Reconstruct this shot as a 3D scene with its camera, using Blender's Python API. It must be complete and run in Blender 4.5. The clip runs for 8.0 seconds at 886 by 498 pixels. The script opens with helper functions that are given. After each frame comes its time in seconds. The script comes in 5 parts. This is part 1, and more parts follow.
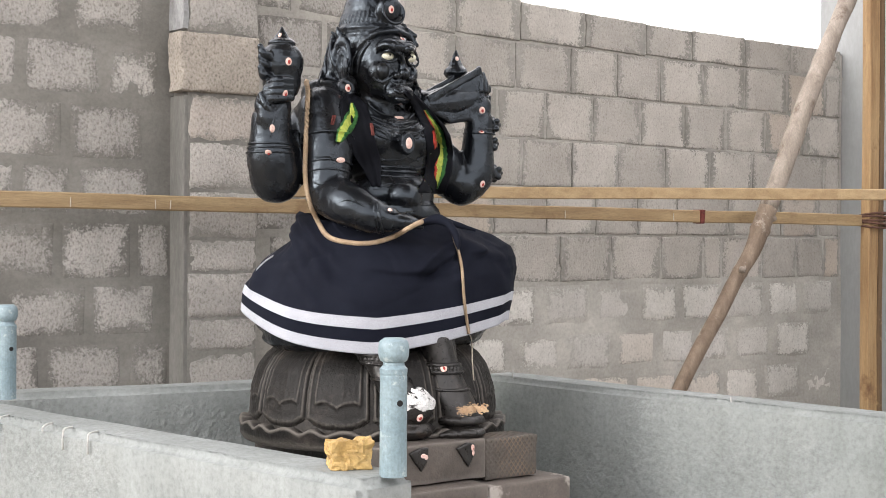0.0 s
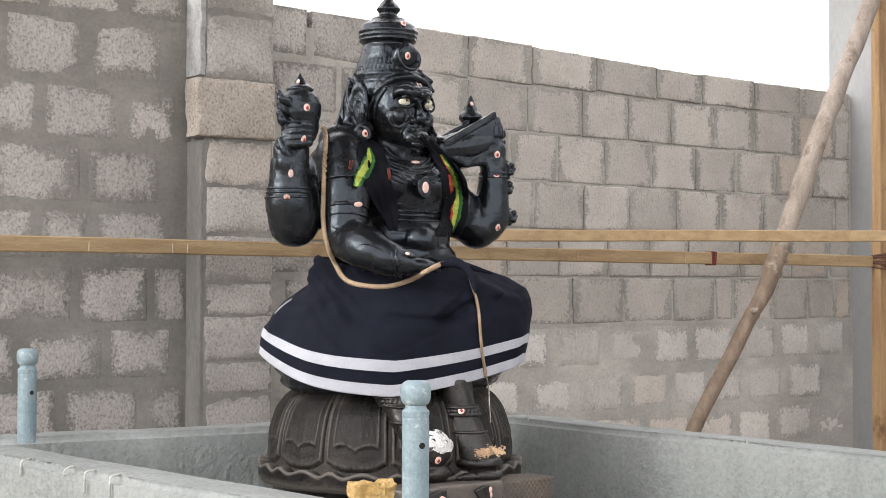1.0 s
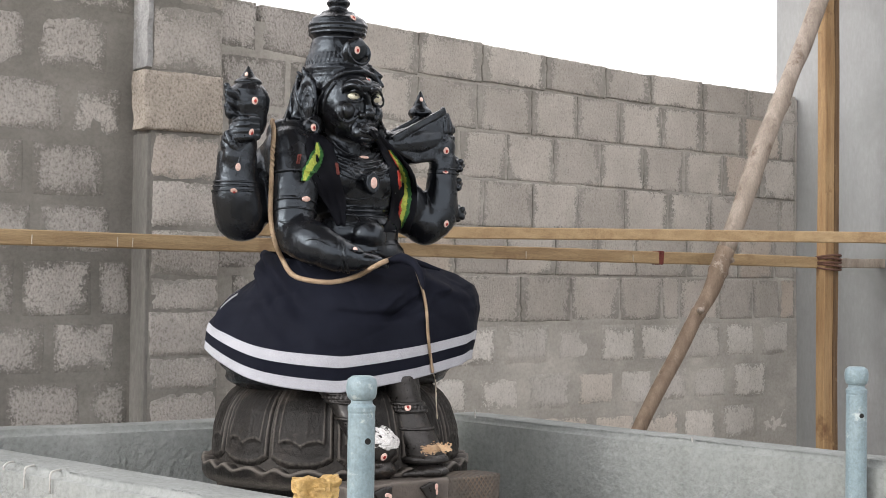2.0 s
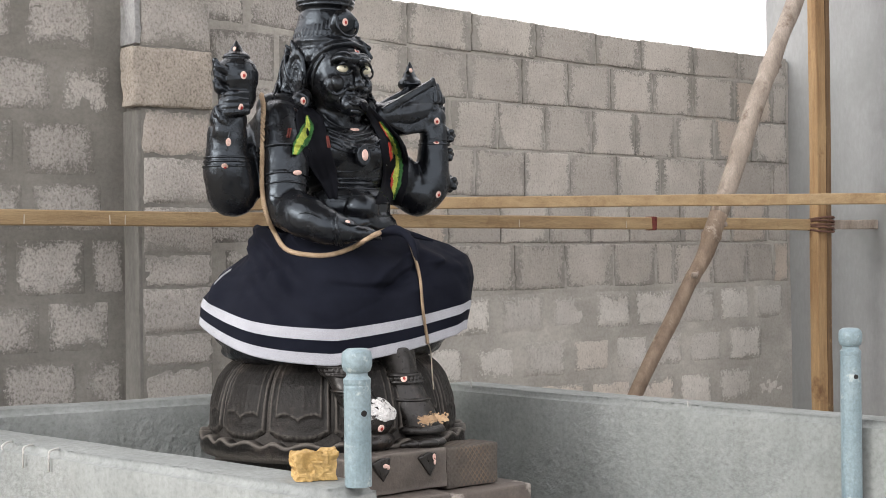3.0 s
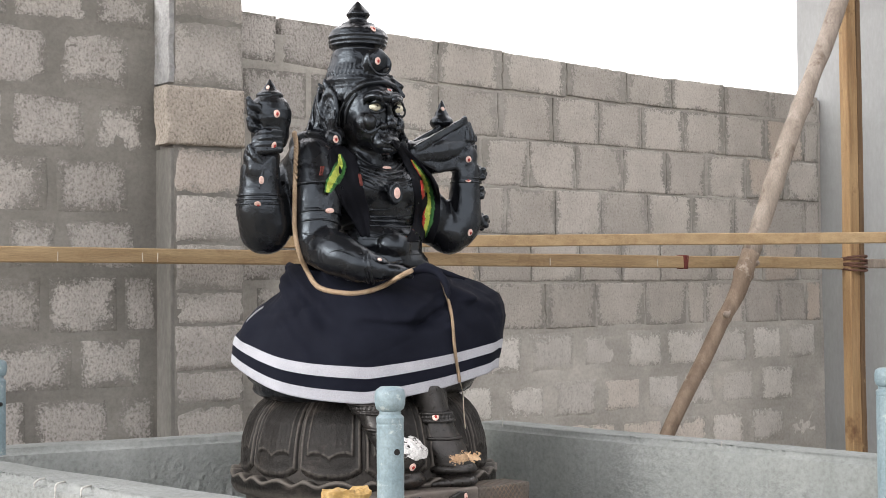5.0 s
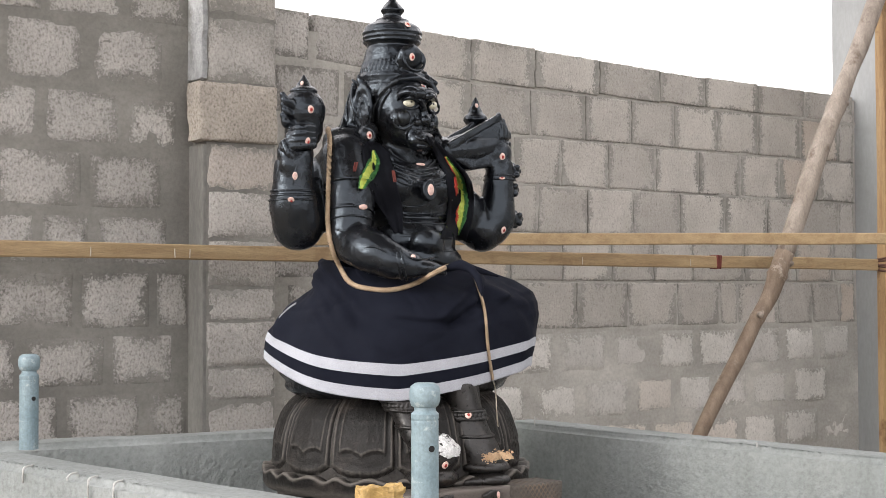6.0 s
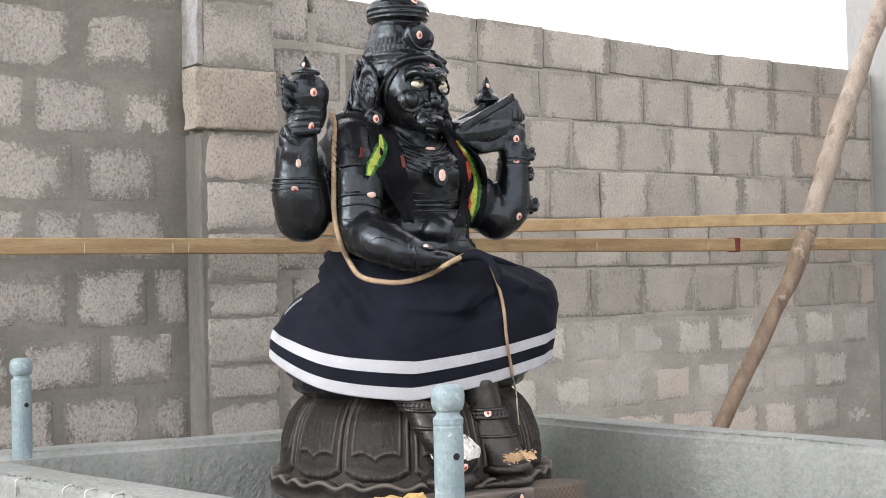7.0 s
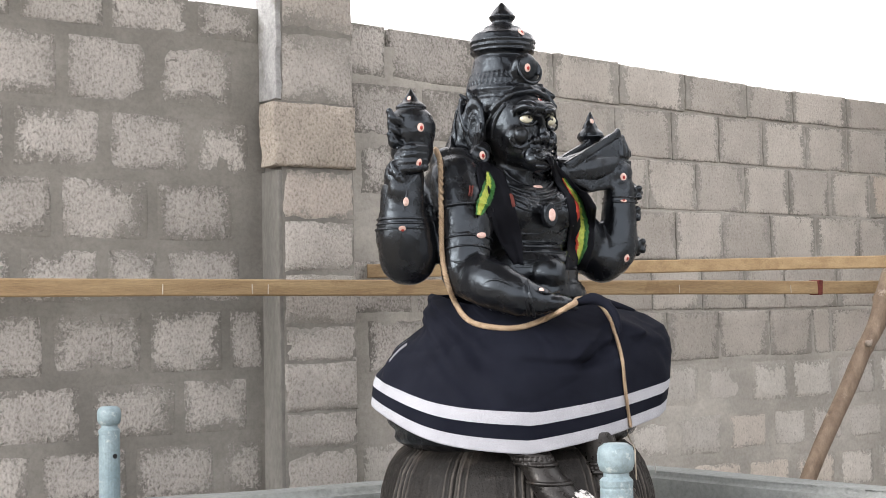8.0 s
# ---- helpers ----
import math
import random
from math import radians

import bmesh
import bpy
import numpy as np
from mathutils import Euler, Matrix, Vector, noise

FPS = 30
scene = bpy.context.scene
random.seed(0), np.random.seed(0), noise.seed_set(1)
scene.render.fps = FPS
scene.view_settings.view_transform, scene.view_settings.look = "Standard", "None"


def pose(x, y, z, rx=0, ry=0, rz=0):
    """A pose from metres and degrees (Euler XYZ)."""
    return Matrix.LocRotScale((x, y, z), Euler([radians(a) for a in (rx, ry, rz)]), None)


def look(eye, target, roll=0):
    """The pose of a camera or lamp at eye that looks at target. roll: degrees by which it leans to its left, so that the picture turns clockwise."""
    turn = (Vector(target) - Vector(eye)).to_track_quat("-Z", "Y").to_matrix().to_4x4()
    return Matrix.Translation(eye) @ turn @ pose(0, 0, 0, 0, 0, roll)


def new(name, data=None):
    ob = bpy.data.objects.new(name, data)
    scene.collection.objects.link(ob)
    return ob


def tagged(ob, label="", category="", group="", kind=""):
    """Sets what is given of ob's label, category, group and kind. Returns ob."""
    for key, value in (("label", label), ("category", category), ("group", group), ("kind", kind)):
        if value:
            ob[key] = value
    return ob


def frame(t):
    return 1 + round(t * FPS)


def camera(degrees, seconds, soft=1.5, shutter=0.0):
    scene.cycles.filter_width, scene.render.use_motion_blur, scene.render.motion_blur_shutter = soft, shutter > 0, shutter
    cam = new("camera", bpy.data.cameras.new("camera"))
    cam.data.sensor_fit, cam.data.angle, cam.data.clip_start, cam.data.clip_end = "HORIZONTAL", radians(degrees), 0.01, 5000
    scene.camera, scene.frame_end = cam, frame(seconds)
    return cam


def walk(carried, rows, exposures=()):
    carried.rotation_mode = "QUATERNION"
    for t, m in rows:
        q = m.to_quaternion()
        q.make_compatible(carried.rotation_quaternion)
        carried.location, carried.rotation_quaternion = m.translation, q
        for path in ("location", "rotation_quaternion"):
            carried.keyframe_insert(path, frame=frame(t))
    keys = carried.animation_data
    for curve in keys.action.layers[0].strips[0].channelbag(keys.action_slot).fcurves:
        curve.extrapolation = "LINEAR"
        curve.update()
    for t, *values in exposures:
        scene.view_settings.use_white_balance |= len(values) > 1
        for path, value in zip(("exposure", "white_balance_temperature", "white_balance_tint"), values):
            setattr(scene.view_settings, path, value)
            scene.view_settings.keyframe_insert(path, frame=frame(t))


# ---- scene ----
cam = camera(36.0, 8.0, soft=0.5)
PATH = [
    (0.0, 0.246, -0.167, 1.564, -36.63, -0.37, 0.31),
    (0.2, 0.246, -0.180, 1.559, -36.51, 0.38, 0.19),
    (0.5, 0.223, -0.181, 1.568, -36.45, 1.19, 0.18),
    (0.8, 0.216, -0.187, 1.566, -36.13, 1.58, 0.13),
    (1.0, 0.203, -0.179, 1.568, -36.33, 1.38, 0.12),
    (1.3, 0.201, -0.188, 1.564, -36.16, 1.26, 0.34),
    (1.5, 0.193, -0.179, 1.568, -35.95, 0.61, 0.45),
    (1.8, 0.189, -0.175, 1.547, -36.74, 1.19, 0.54),
    (2.0, 0.214, -0.167, 1.560, -38.49, 1.35, 0.61),
    (2.2, 0.224, -0.173, 1.559, -39.75, 1.14, 0.26),
    (3.3, 0.214, -0.169, 1.564, -38.45, -0.10, -0.86),
    (3.5, 0.213, -0.167, 1.565, -38.49, 0.42, -0.70),
    (4.0, 0.211, -0.162, 1.563, -38.24, 1.78, -0.29),
    (4.5, 0.212, -0.160, 1.562, -37.96, 1.94, -0.28),
    (5.8, 0.209, -0.167, 1.557, -36.62, 1.44, -0.43),
    (6.0, 0.211, -0.136, 1.553, -36.37, 1.73, -0.13),
    (6.5, 0.245, -0.074, 1.545, -37.24, 1.62, -0.07),
    (6.8, 0.288, 0.002, 1.551, -37.02, 1.43, -0.89),
    (7.0, 0.309, 0.062, 1.564, -36.39, 1.20, -1.30),
    (7.2, 0.328, 0.127, 1.579, -35.60, 1.40, -1.30),
    (7.5, 0.332, 0.202, 1.576, -33.98, 2.45, -1.75),
    (7.7, 0.307, 0.260, 1.568, -32.85, 2.85, -1.79),
    (7.8, 0.283, 0.291, 1.570, -32.72, 2.77, -1.63),
    (8.0, 0.216, 0.363, 1.585, -35.94, 2.84, -1.10),
]


def camera_pose(x, y, z, yaw, pitch, roll):
    yaw, pitch = radians(yaw), radians(pitch)
    ahead = Vector((-math.sin(yaw) * math.cos(pitch), math.cos(yaw) * math.cos(pitch), math.sin(pitch)))
    eye = Vector((x, y, z))
    return look(eye, eye + ahead, roll)


walk(cam, [(t, camera_pose(x, y, z, yaw, pitch, roll)) for t, x, y, z, yaw, pitch, roll in PATH],
     exposures=((0.0, 1.48), (0.5, 1.40), (1.0, 1.36), (1.5, 1.46), (2.0, 1.16), (3.5, 1.25), (4.5, 1.28), (6.0, 1.25), (6.5, 1.40), (7.0, 1.43), (7.5, 1.34), (8.0, 1.42)))

# ---- world, sun, exposure ----
world = bpy.data.worlds.new("overcast_sky")
scene.world = world
world.use_nodes = True
wn = world.node_tree
sky = wn.nodes.new("ShaderNodeTexSky")
sky.sky_type = "NISHITA"
sky.sun_disc = False
sky.sun_elevation, sky.sun_rotation = radians(21), radians(275)
sky.air_density, sky.dust_density, sky.ozone_density = 1.0, 6.0, 0.6
haze = wn.nodes.new("ShaderNodeHueSaturation")
haze.inputs["Saturation"].default_value = 0.25
wn.links.new(sky.outputs[0], haze.inputs["Color"])
cloud = wn.nodes.new("ShaderNodeMix")
cloud.data_type = "RGBA"
cloud.inputs[0].default_value = 0.85
cloud.inputs[7].default_value = (7.72, 7.38, 7.46, 1)
wn.links.new(haze.outputs[0], cloud.inputs[6])
wn.links.new(cloud.outputs[2], wn.nodes["Background"].inputs["Color"])
wn.nodes["Background"].inputs["Strength"].default_value = 0.15
sun_data = bpy.data.lights.new("sun", "SUN")
sun_data.energy, sun_data.angle, sun_data.color = 0.50, radians(14), (1.0, 0.97, 0.94)
sun = new("sun", sun_data)
sun.matrix_world = look((-6.8, 4.3, 5.0), (2.5, 3.5, 1.4))


# ---- materials ----
def material(name):
    m = bpy.data.materials.new(name)
    m.use_nodes = True
    return m, m.node_tree, m.node_tree.nodes["Principled BSDF"]


def add(nt, kind, **values):
    n = nt.nodes.new(kind)
    for key, value in values.items():
        n.inputs[key].default_value = value
    return n


def noise_node(nt, scale, detail=6.0, rough=0.6, stretch=(1, 1, 1), coords="Object"):
    mp = add(nt, "ShaderNodeMapping", Scale=stretch)
    n = add(nt, "ShaderNodeTexNoise", Scale=scale, Detail=detail, Roughness=rough)
    if coords == "World":
        nt.links.new(nt.nodes.new("ShaderNodeNewGeometry").outputs["Position"], mp.inputs["Vector"])
    else:
        nt.links.new(nt.nodes.new("ShaderNodeTexCoord").outputs[coords], mp.inputs["Vector"])
    nt.links.new(mp.outputs[0], n.inputs["Vector"])
    return n


def ramp(nt, source, stops):
    r = nt.nodes.new("ShaderNodeValToRGB")
    while len(r.color_ramp.elements) < len(stops):
        r.color_ramp.elements.new(0.5)
    for e, (p, c) in zip(r.color_ramp.elements, stops):
        e.position, e.color = p, (*c, 1) if len(c) == 3 else c
    nt.links.new(source, r.inputs["Fac"])
    return r


def mixed(nt, fac, a, b, blend="MIX"):
    m = nt.nodes.new("ShaderNodeMix")
    m.data_type, m.blend_type = "RGBA", blend
    for socket, value in ((m.inputs[0], fac), (m.inputs[6], a), (m.inputs[7], b)):
        if isinstance(value, (float, int)):
            socket.default_value = value
        elif isinstance(value, tuple):
            socket.default_value = (*value, 1)
        else:
            nt.links.new(value, socket)
    return m.outputs[2]


def bumped(nt, bsdf, *layers):
    """Layers of (height socket, strength, distance)."""
    last = None
    for height, strength, distance in layers:
        b = add(nt, "ShaderNodeBump", Strength=strength, Distance=distance)
        nt.links.new(height, b.inputs["Height"])
        if last:
            nt.links.new(last.outputs[0], b.inputs["Normal"])
        last = b
    nt.links.new(last.outputs[0], bsdf.inputs["Normal"])


def calc(nt, op, a, b=0.0):
    n = nt.nodes.new("ShaderNodeMath")
    n.operation = op
    for socket, value in zip(n.inputs, (a, b)):
        if isinstance(value, (float, int)):
            socket.default_value = value
        else:
            nt.links.new(value, socket)
    return n.outputs[0]


def surface(name, dark, light, scale=8.0, grain=120.0, rough=(0.7, 0.9), bump=0.3, depth=0.004, stretch=(1, 1, 1), vary=0.0, metallic=0.0, blotch=None, coords="Object", specular=0.5, wear=None, speckle=0.75):
    """A two-scale surface: broad stains, fine grain, a rough relief; vary changes the brightness from piece to piece."""
    m, nt, bsdf = material(name)
    broad = noise_node(nt, scale, 5, 0.6, stretch, coords)
    fine = noise_node(nt, grain, 3, 0.7, stretch, coords)
    col = ramp(nt, broad.outputs["Fac"], [(0.3, dark), (0.7, light)]).outputs[0]
    grainy = ramp(nt, fine.outputs["Fac"], [(0.25, (0.62, 0.62, 0.62)), (0.75, (1.25, 1.25, 1.25))])
    col = mixed(nt, speckle, col, grainy.outputs[0], "MULTIPLY")
    if blotch:
        where, colour, lo, hi = blotch
        spots = noise_node(nt, where, 6, 0.65, (1, 1, 1), coords)
        mask = ramp(nt, spots.outputs["Fac"], [(lo, (0, 0, 0)), (hi, (1, 1, 1))])
        col = mixed(nt, mask.outputs[0], col, colour)
    if wear:
        sharp = nt.nodes.new("ShaderNodeNewGeometry").outputs["Pointiness"]
        rubbed = ramp(nt, calc(nt, "ADD", sharp, calc(nt, "MULTIPLY", calc(nt, "SUBTRACT", fine.outputs["Fac"], 0.5), 0.03)), [(0.510, (0, 0, 0)), (0.565, (0.85, 0.85, 0.85))])
        col = mixed(nt, rubbed.outputs[0], col, wear)
    if vary:
        info = nt.nodes.new("ShaderNodeObjectInfo")
        span = ramp(nt, info.outputs["Random"], [(0.0, (1 - vary, 1 - vary, 1 - vary * 1.1)), (0.75, (1 + vary * 0.5,) * 3), (1.0, (1 + vary, 1 + vary * 0.88, 1 + vary * 0.7))])
        col = mixed(nt, 1.0, col, span.outputs[0], "MULTIPLY")
    nt.links.new(col, bsdf.inputs["Base Color"])
    rr = ramp(nt, fine.outputs["Fac"], [(0.3, (rough[0],) * 3), (0.7, (rough[1],) * 3)])
    nt.links.new(rr.outputs[0], bsdf.inputs["Roughness"])
    bsdf.inputs["Metallic"].default_value = metallic
    bsdf.inputs["Specular IOR Level"].default_value = specular
    bumped(nt, bsdf, (broad.outputs["Fac"], bump * 0.6, depth * 3), (fine.outputs["Fac"], bump, depth))
    return m


def mortar_colour(nt, pale=1.0):
    """Grey-beige cement with trowel streaks and damp stains, the same over the whole wall."""
    broad = noise_node(nt, 2.4, 6, 0.65, (1, 1, 1.6), "World")
    fine = noise_node(nt, 60, 4, 0.75, (1, 1, 1), "World")
    damp = noise_node(nt, 1.25, 5, 0.6, (1, 1, 1), "World")
    col = ramp(nt, broad.outputs["Fac"], [(0.3, (0.190, 0.184, 0.170)), (0.52, (0.255, 0.247, 0.229)), (0.72, (0.342, 0.332, 0.308))]).outputs[0]
    col = mixed(nt, 1.0, col, (pale, pale, pale * 0.99), "MULTIPLY")
    mask = ramp(nt, damp.outputs["Fac"], [(0.50, (0, 0, 0)), (0.68, (0.85, 0.85, 0.85) if pale < 1.1 else (0.35, 0.35, 0.35))])
    col = mixed(nt, mask.outputs[0], col, (0.160, 0.156, 0.143))
    grit = ramp(nt, fine.outputs["Fac"], [(0.28, (0.58, 0.58, 0.58)), (0.5, (1, 1, 1)), (0.72, (1.32, 1.32, 1.32))])
    return mixed(nt, 0.42, col, grit.outputs[0], "MULTIPLY"), fine, broad


def mortar(name, pale):
    m, nt, bsdf = material(name)
    col, fine, broad = mortar_colour(nt, pale)
    nt.links.new(col, bsdf.inputs["Base Color"])
    bsdf.inputs["Roughness"].default_value = 0.93
    bsdf.inputs["Specular IOR Level"].default_value = 0.2
    bumped(nt, bsdf, (broad.outputs["Fac"], 0.25, 0.012), (fine.outputs["Fac"], 0.5, 0.003))
    return m


def block_face(name, dark, light, side, level, ragged, drift, vary=0.12, pitted=0.9, pale=1.0, coarse_scale=100, crisp=60.0):
    """Coarse concrete block whose edges are overlaid by a ragged film of mortar, side and level metres wide."""
    m, nt, bsdf = material(name)
    film, fine, _ = mortar_colour(nt, pale)
    tc = nt.nodes.new("ShaderNodeTexCoord")
    xyz = nt.nodes.new("ShaderNodeSeparateXYZ")
    nt.links.new(tc.outputs["Object"], xyz.inputs[0])
    du = calc(nt, "SUBTRACT", calc(nt, "MULTIPLY", calc(nt, "SUBTRACT", 0.5, calc(nt, "ABSOLUTE", xyz.outputs["X"])), 0.31), side)
    dv = calc(nt, "SUBTRACT", calc(nt, "MULTIPLY", calc(nt, "SUBTRACT", 0.5, calc(nt, "ABSOLUTE", xyz.outputs["Z"])), 0.20), level)
    rag = noise_node(nt, 58, 5, 0.8, (1, 1, 1), "World")
    lump = noise_node(nt, 7, 3, 0.5, (1, 1, 0.8), "World")
    wide = noise_node(nt, 1.7, 3, 0.5, (1, 1, 1), "World")
    inside = calc(nt, "ADD", calc(nt, "MINIMUM", du, dv), calc(nt, "MULTIPLY", calc(nt, "SUBTRACT", rag.outputs["Fac"], 0.5), ragged * 2.3))
    inside = calc(nt, "ADD", inside, calc(nt, "MULTIPLY", calc(nt, "SUBTRACT", lump.outputs["Fac"], 0.5), ragged * 1.6))
    inside = calc(nt, "ADD", inside, calc(nt, "MULTIPLY", calc(nt, "SUBTRACT", wide.outputs["Fac"], 0.5), drift))
    bare = ramp(nt, calc(nt, "ADD", calc(nt, "MULTIPLY", inside, crisp), 0.5), [(0.15, (0, 0, 0)), (0.85, (1, 1, 1))])
    tone = noise_node(nt, 5, 5, 0.6, (1, 1, 1), "World")
    pits = noise_node(nt, coarse_scale, *((4, 0.8) if coarse_scale < 105 else (3, 0.6)), (1, 1, 0.8), "World")
    stone = ramp(nt, tone.outputs["Fac"], [(0.3, dark), (0.7, light)]).outputs[0]
    if coarse_scale < 105:
        speck = ramp(nt, pits.outputs["Fac"], [(0.32, (0.38, 0.37, 0.35)), (0.45, (0.92, 0.92, 0.92)), (0.60, (1.07, 1.07, 1.07)), (0.72, (1.4, 1.4, 1.4))])
    else:
        speck = ramp(nt, pits.outputs["Fac"], [(0.32, (0.58, 0.57, 0.55)), (0.43, (0.88, 0.88, 0.87)), (0.54, (1.04, 1.04, 1.04)), (0.68, (1.18, 1.18, 1.18))])
    stone = mixed(nt, pitted, stone, speck.outputs[0], "MULTIPLY")
    info = nt.nodes.new("ShaderNodeObjectInfo")
    span = ramp(nt, info.outputs["Random"], [(0.0, (1 - vary, 1 - vary, 1 - vary)), (0.82, (1 + vary * 0.6,) * 3), (0.90, (1.04, 1.0, 0.97)), (1.0, (1.04, 0.975, 0.92))])
    stone = mixed(nt, 1.0, stone, span.outputs[0], "MULTIPLY")
    nt.links.new(mixed(nt, bare.outputs[0], film, stone), bsdf.inputs["Base Color"])
    bsdf.inputs["Roughness"].default_value = 0.95
    bsdf.inputs["Specular IOR Level"].default_value = 0.2
    coarse = mixed(nt, bare.outputs[0], (0.5, 0.5, 0.5), pits.outputs["Fac"])
    bumped(nt, bsdf, (bare.outputs[0], 0.5, 0.003), (fine.outputs["Fac"], 0.4, 0.003), (coarse, 0.9, 0.007 if coarse_scale < 105 else 0.008))
    return m


MORTAR = mortar("cement_mortar", 0.92)
PALE_MORTAR = mortar("pale_cement_mortar", 1.5)
BLOCK = block_face("concrete_block", (0.405, 0.382, 0.350), (0.52, 0.494, 0.456), 0.028, 0.004, 0.075, 0.060, 0.13, 0.55, 1.18)
SMEARED_BLOCK = block_face("smeared_block", (0.39, 0.373, 0.352), (0.52, 0.50, 0.474), 0.025, 0.019, 0.110, 0.055, pale=0.92, coarse_scale=115, pitted=0.95, crisp=26.0)
HIDDEN_BLOCK = block_face("mostly_covered_block", (0.52, 0.505, 0.472), (0.65, 0.632, 0.596), 0.031, 0.026, 0.080, 0.075, pitted=0.6, pale=1.5)
PILLAR_BLOCK = block_face("pillar_block", (0.37, 0.352, 0.33), (0.50, 0.478, 0.448), -0.02, 0.010, 0.100, 0.110, 0.05, 0.8, 1.2, coarse_scale=110, crisp=26.0)
CORBEL_BLOCK = block_face("corbel_block", (0.33, 0.31, 0.28), (0.465, 0.438, 0.398), -0.02, -0.01, 0.030, 0.020, 0.04, 1.0, coarse_scale=106)
LIME = surface("lime_cement", (0.27, 0.275, 0.275), (0.46, 0.47, 0.475), 9, 70, (0.8, 0.95), 0.8, 0.006, blotch=(7, (0.22, 0.22, 0.21), 0.56, 0.66))
PLASTER = surface("wall_plaster", (0.24, 0.25, 0.253), (0.345, 0.356, 0.359), 1.6, 60, (0.7, 0.9), 0.15, 0.003, (1, 1, 0.35), blotch=(2.2, (0.22, 0.228, 0.228), 0.50, 0.72), speckle=0.3)
SKIM = surface("smooth_cement", (0.165, 0.162, 0.15), (0.27, 0.264, 0.246), 3.0, 60, (0.75, 0.95), 0.3, 0.003, (1, 1, 0.4), blotch=(6, (0.36, 0.355, 0.34), 0.60, 0.78), coords="World")


def stucco():
    """Thrown cement on the parapet: smooth trowelled areas and rough patches, blue-green grey."""
    m, nt, bsdf = material("parapet_plaster")
    broad = noise_node(nt, 2.2, 6, 0.65, (1, 1, 1), "World")
    drip = noise_node(nt, 5.0, 5, 0.65, (1.6, 1.6, 0.5), "World")
    fine = noise_node(nt, 70, 4, 0.7, (1, 1, 1), "World")
    lumps = noise_node(nt, 48, 3, 0.55, (1, 1, 1), "World")
    where = ramp(nt, noise_node(nt, 2.7, 4, 0.6, (1, 1, 1), "World").outputs["Fac"], [(0.44, (0.12, 0.12, 0.12)), (0.58, (1, 1, 1))])
    col = ramp(nt, broad.outputs["Fac"], [(0.3, (0.215, 0.233, 0.230)), (0.7, (0.304, 0.323, 0.318))]).outputs[0]
    wash = ramp(nt, drip.outputs["Fac"], [(0.35, (0.86, 0.86, 0.85)), (0.62, (1.0, 1.0, 1.0)), (0.75, (1.10, 1.10, 1.10))])
    col = mixed(nt, 1.0, col, wash.outputs[0], "MULTIPLY")
    grit = ramp(nt, fine.outputs["Fac"], [(0.28, (0.74, 0.74, 0.74)), (0.5, (1, 1, 1)), (0.74, (1.2, 1.2, 1.2))])
    nt.links.new(mixed(nt, 0.8, col, grit.outputs[0], "MULTIPLY"), bsdf.inputs["Base Color"])
    bsdf.inputs["Roughness"].default_value = 0.88
    bsdf.inputs["Specular IOR Level"].default_value = 0.3
    rough = mixed(nt, where.outputs[0], (0.5, 0.5, 0.5), lumps.outputs["Fac"])
    bumped(nt, bsdf, (broad.outputs["Fac"], 0.3, 0.01), (rough, 0.9, 0.012), (fine.outputs["Fac"], 0.25, 0.003))
    return m


PARAPET = stucco()
STONE = surface("dark_stone", (0.0078, 0.0073, 0.0070), (0.0185, 0.0167, 0.0152), 6, 110, (0.36, 0.72), 0.7, 0.004, blotch=(11, (0.060, 0.050, 0.043), 0.56, 0.78), specular=0.24, wear=(0.125, 0.113, 0.10))
LEG = surface("handled_dark_stone", (0.0075, 0.007, 0.0068), (0.019, 0.0165, 0.015), 9, 110, (0.22, 0.5), 0.4, 0.003, blotch=(14, (0.05, 0.038, 0.03), 0.6, 0.75), specular=0.5)
WOOD = surface("sawn_timber", (0.245, 0.162, 0.083), (0.40, 0.292, 0.160), 5, 60, (0.55, 0.8), 0.4, 0.003, (0.35, 6, 6), blotch=(5, (0.19, 0.115, 0.055), 0.55, 0.72))
OLDWOOD = surface("weathered_timber", (0.25, 0.145, 0.065), (0.42, 0.285, 0.145), 5, 60, (0.6, 0.85), 0.3, 0.003, (6, 6, 0.5), blotch=(5, (0.14, 0.07, 0.03), 0.58, 0.7))
POLE = surface("bare_pole", (0.20, 0.165, 0.135), (0.36, 0.31, 0.265), 9, 90, (0.7, 0.9), 0.6, 0.004, (2, 2, 0.6), blotch=(11, (0.13, 0.095, 0.072), 0.57, 0.70))
BARK = surface("pole_bark", (0.115, 0.080, 0.055), (0.255, 0.195, 0.145), 10, 90, (0.7, 0.95), 0.8, 0.006, (2, 2, 0.6), blotch=(16, (0.33, 0.28, 0.23), 0.60, 0.68))
PAINT = surface("blue_grey_paint", (0.165, 0.235, 0.265), (0.235, 0.31, 0.34), 14, 120, (0.3, 0.55), 0.4, 0.0015, blotch=(26, (0.42, 0.48, 0.49), 0.60, 0.70))
HOLE = surface("dark_hole", (0.004, 0.004, 0.004), (0.006, 0.006, 0.006))
PAPER = surface("yellow_paper", (0.36, 0.225, 0.07), (0.54, 0.375, 0.15), 22, 90, (0.4, 0.65), 0.5, 0.003, blotch=(30, (0.34, 0.21, 0.07), 0.58, 0.68))
WHITE = surface("white_chalk", (0.62, 0.62, 0.61), (0.8, 0.8, 0.79), 20, 150, (0.8, 1.0), 0.4, 0.003)
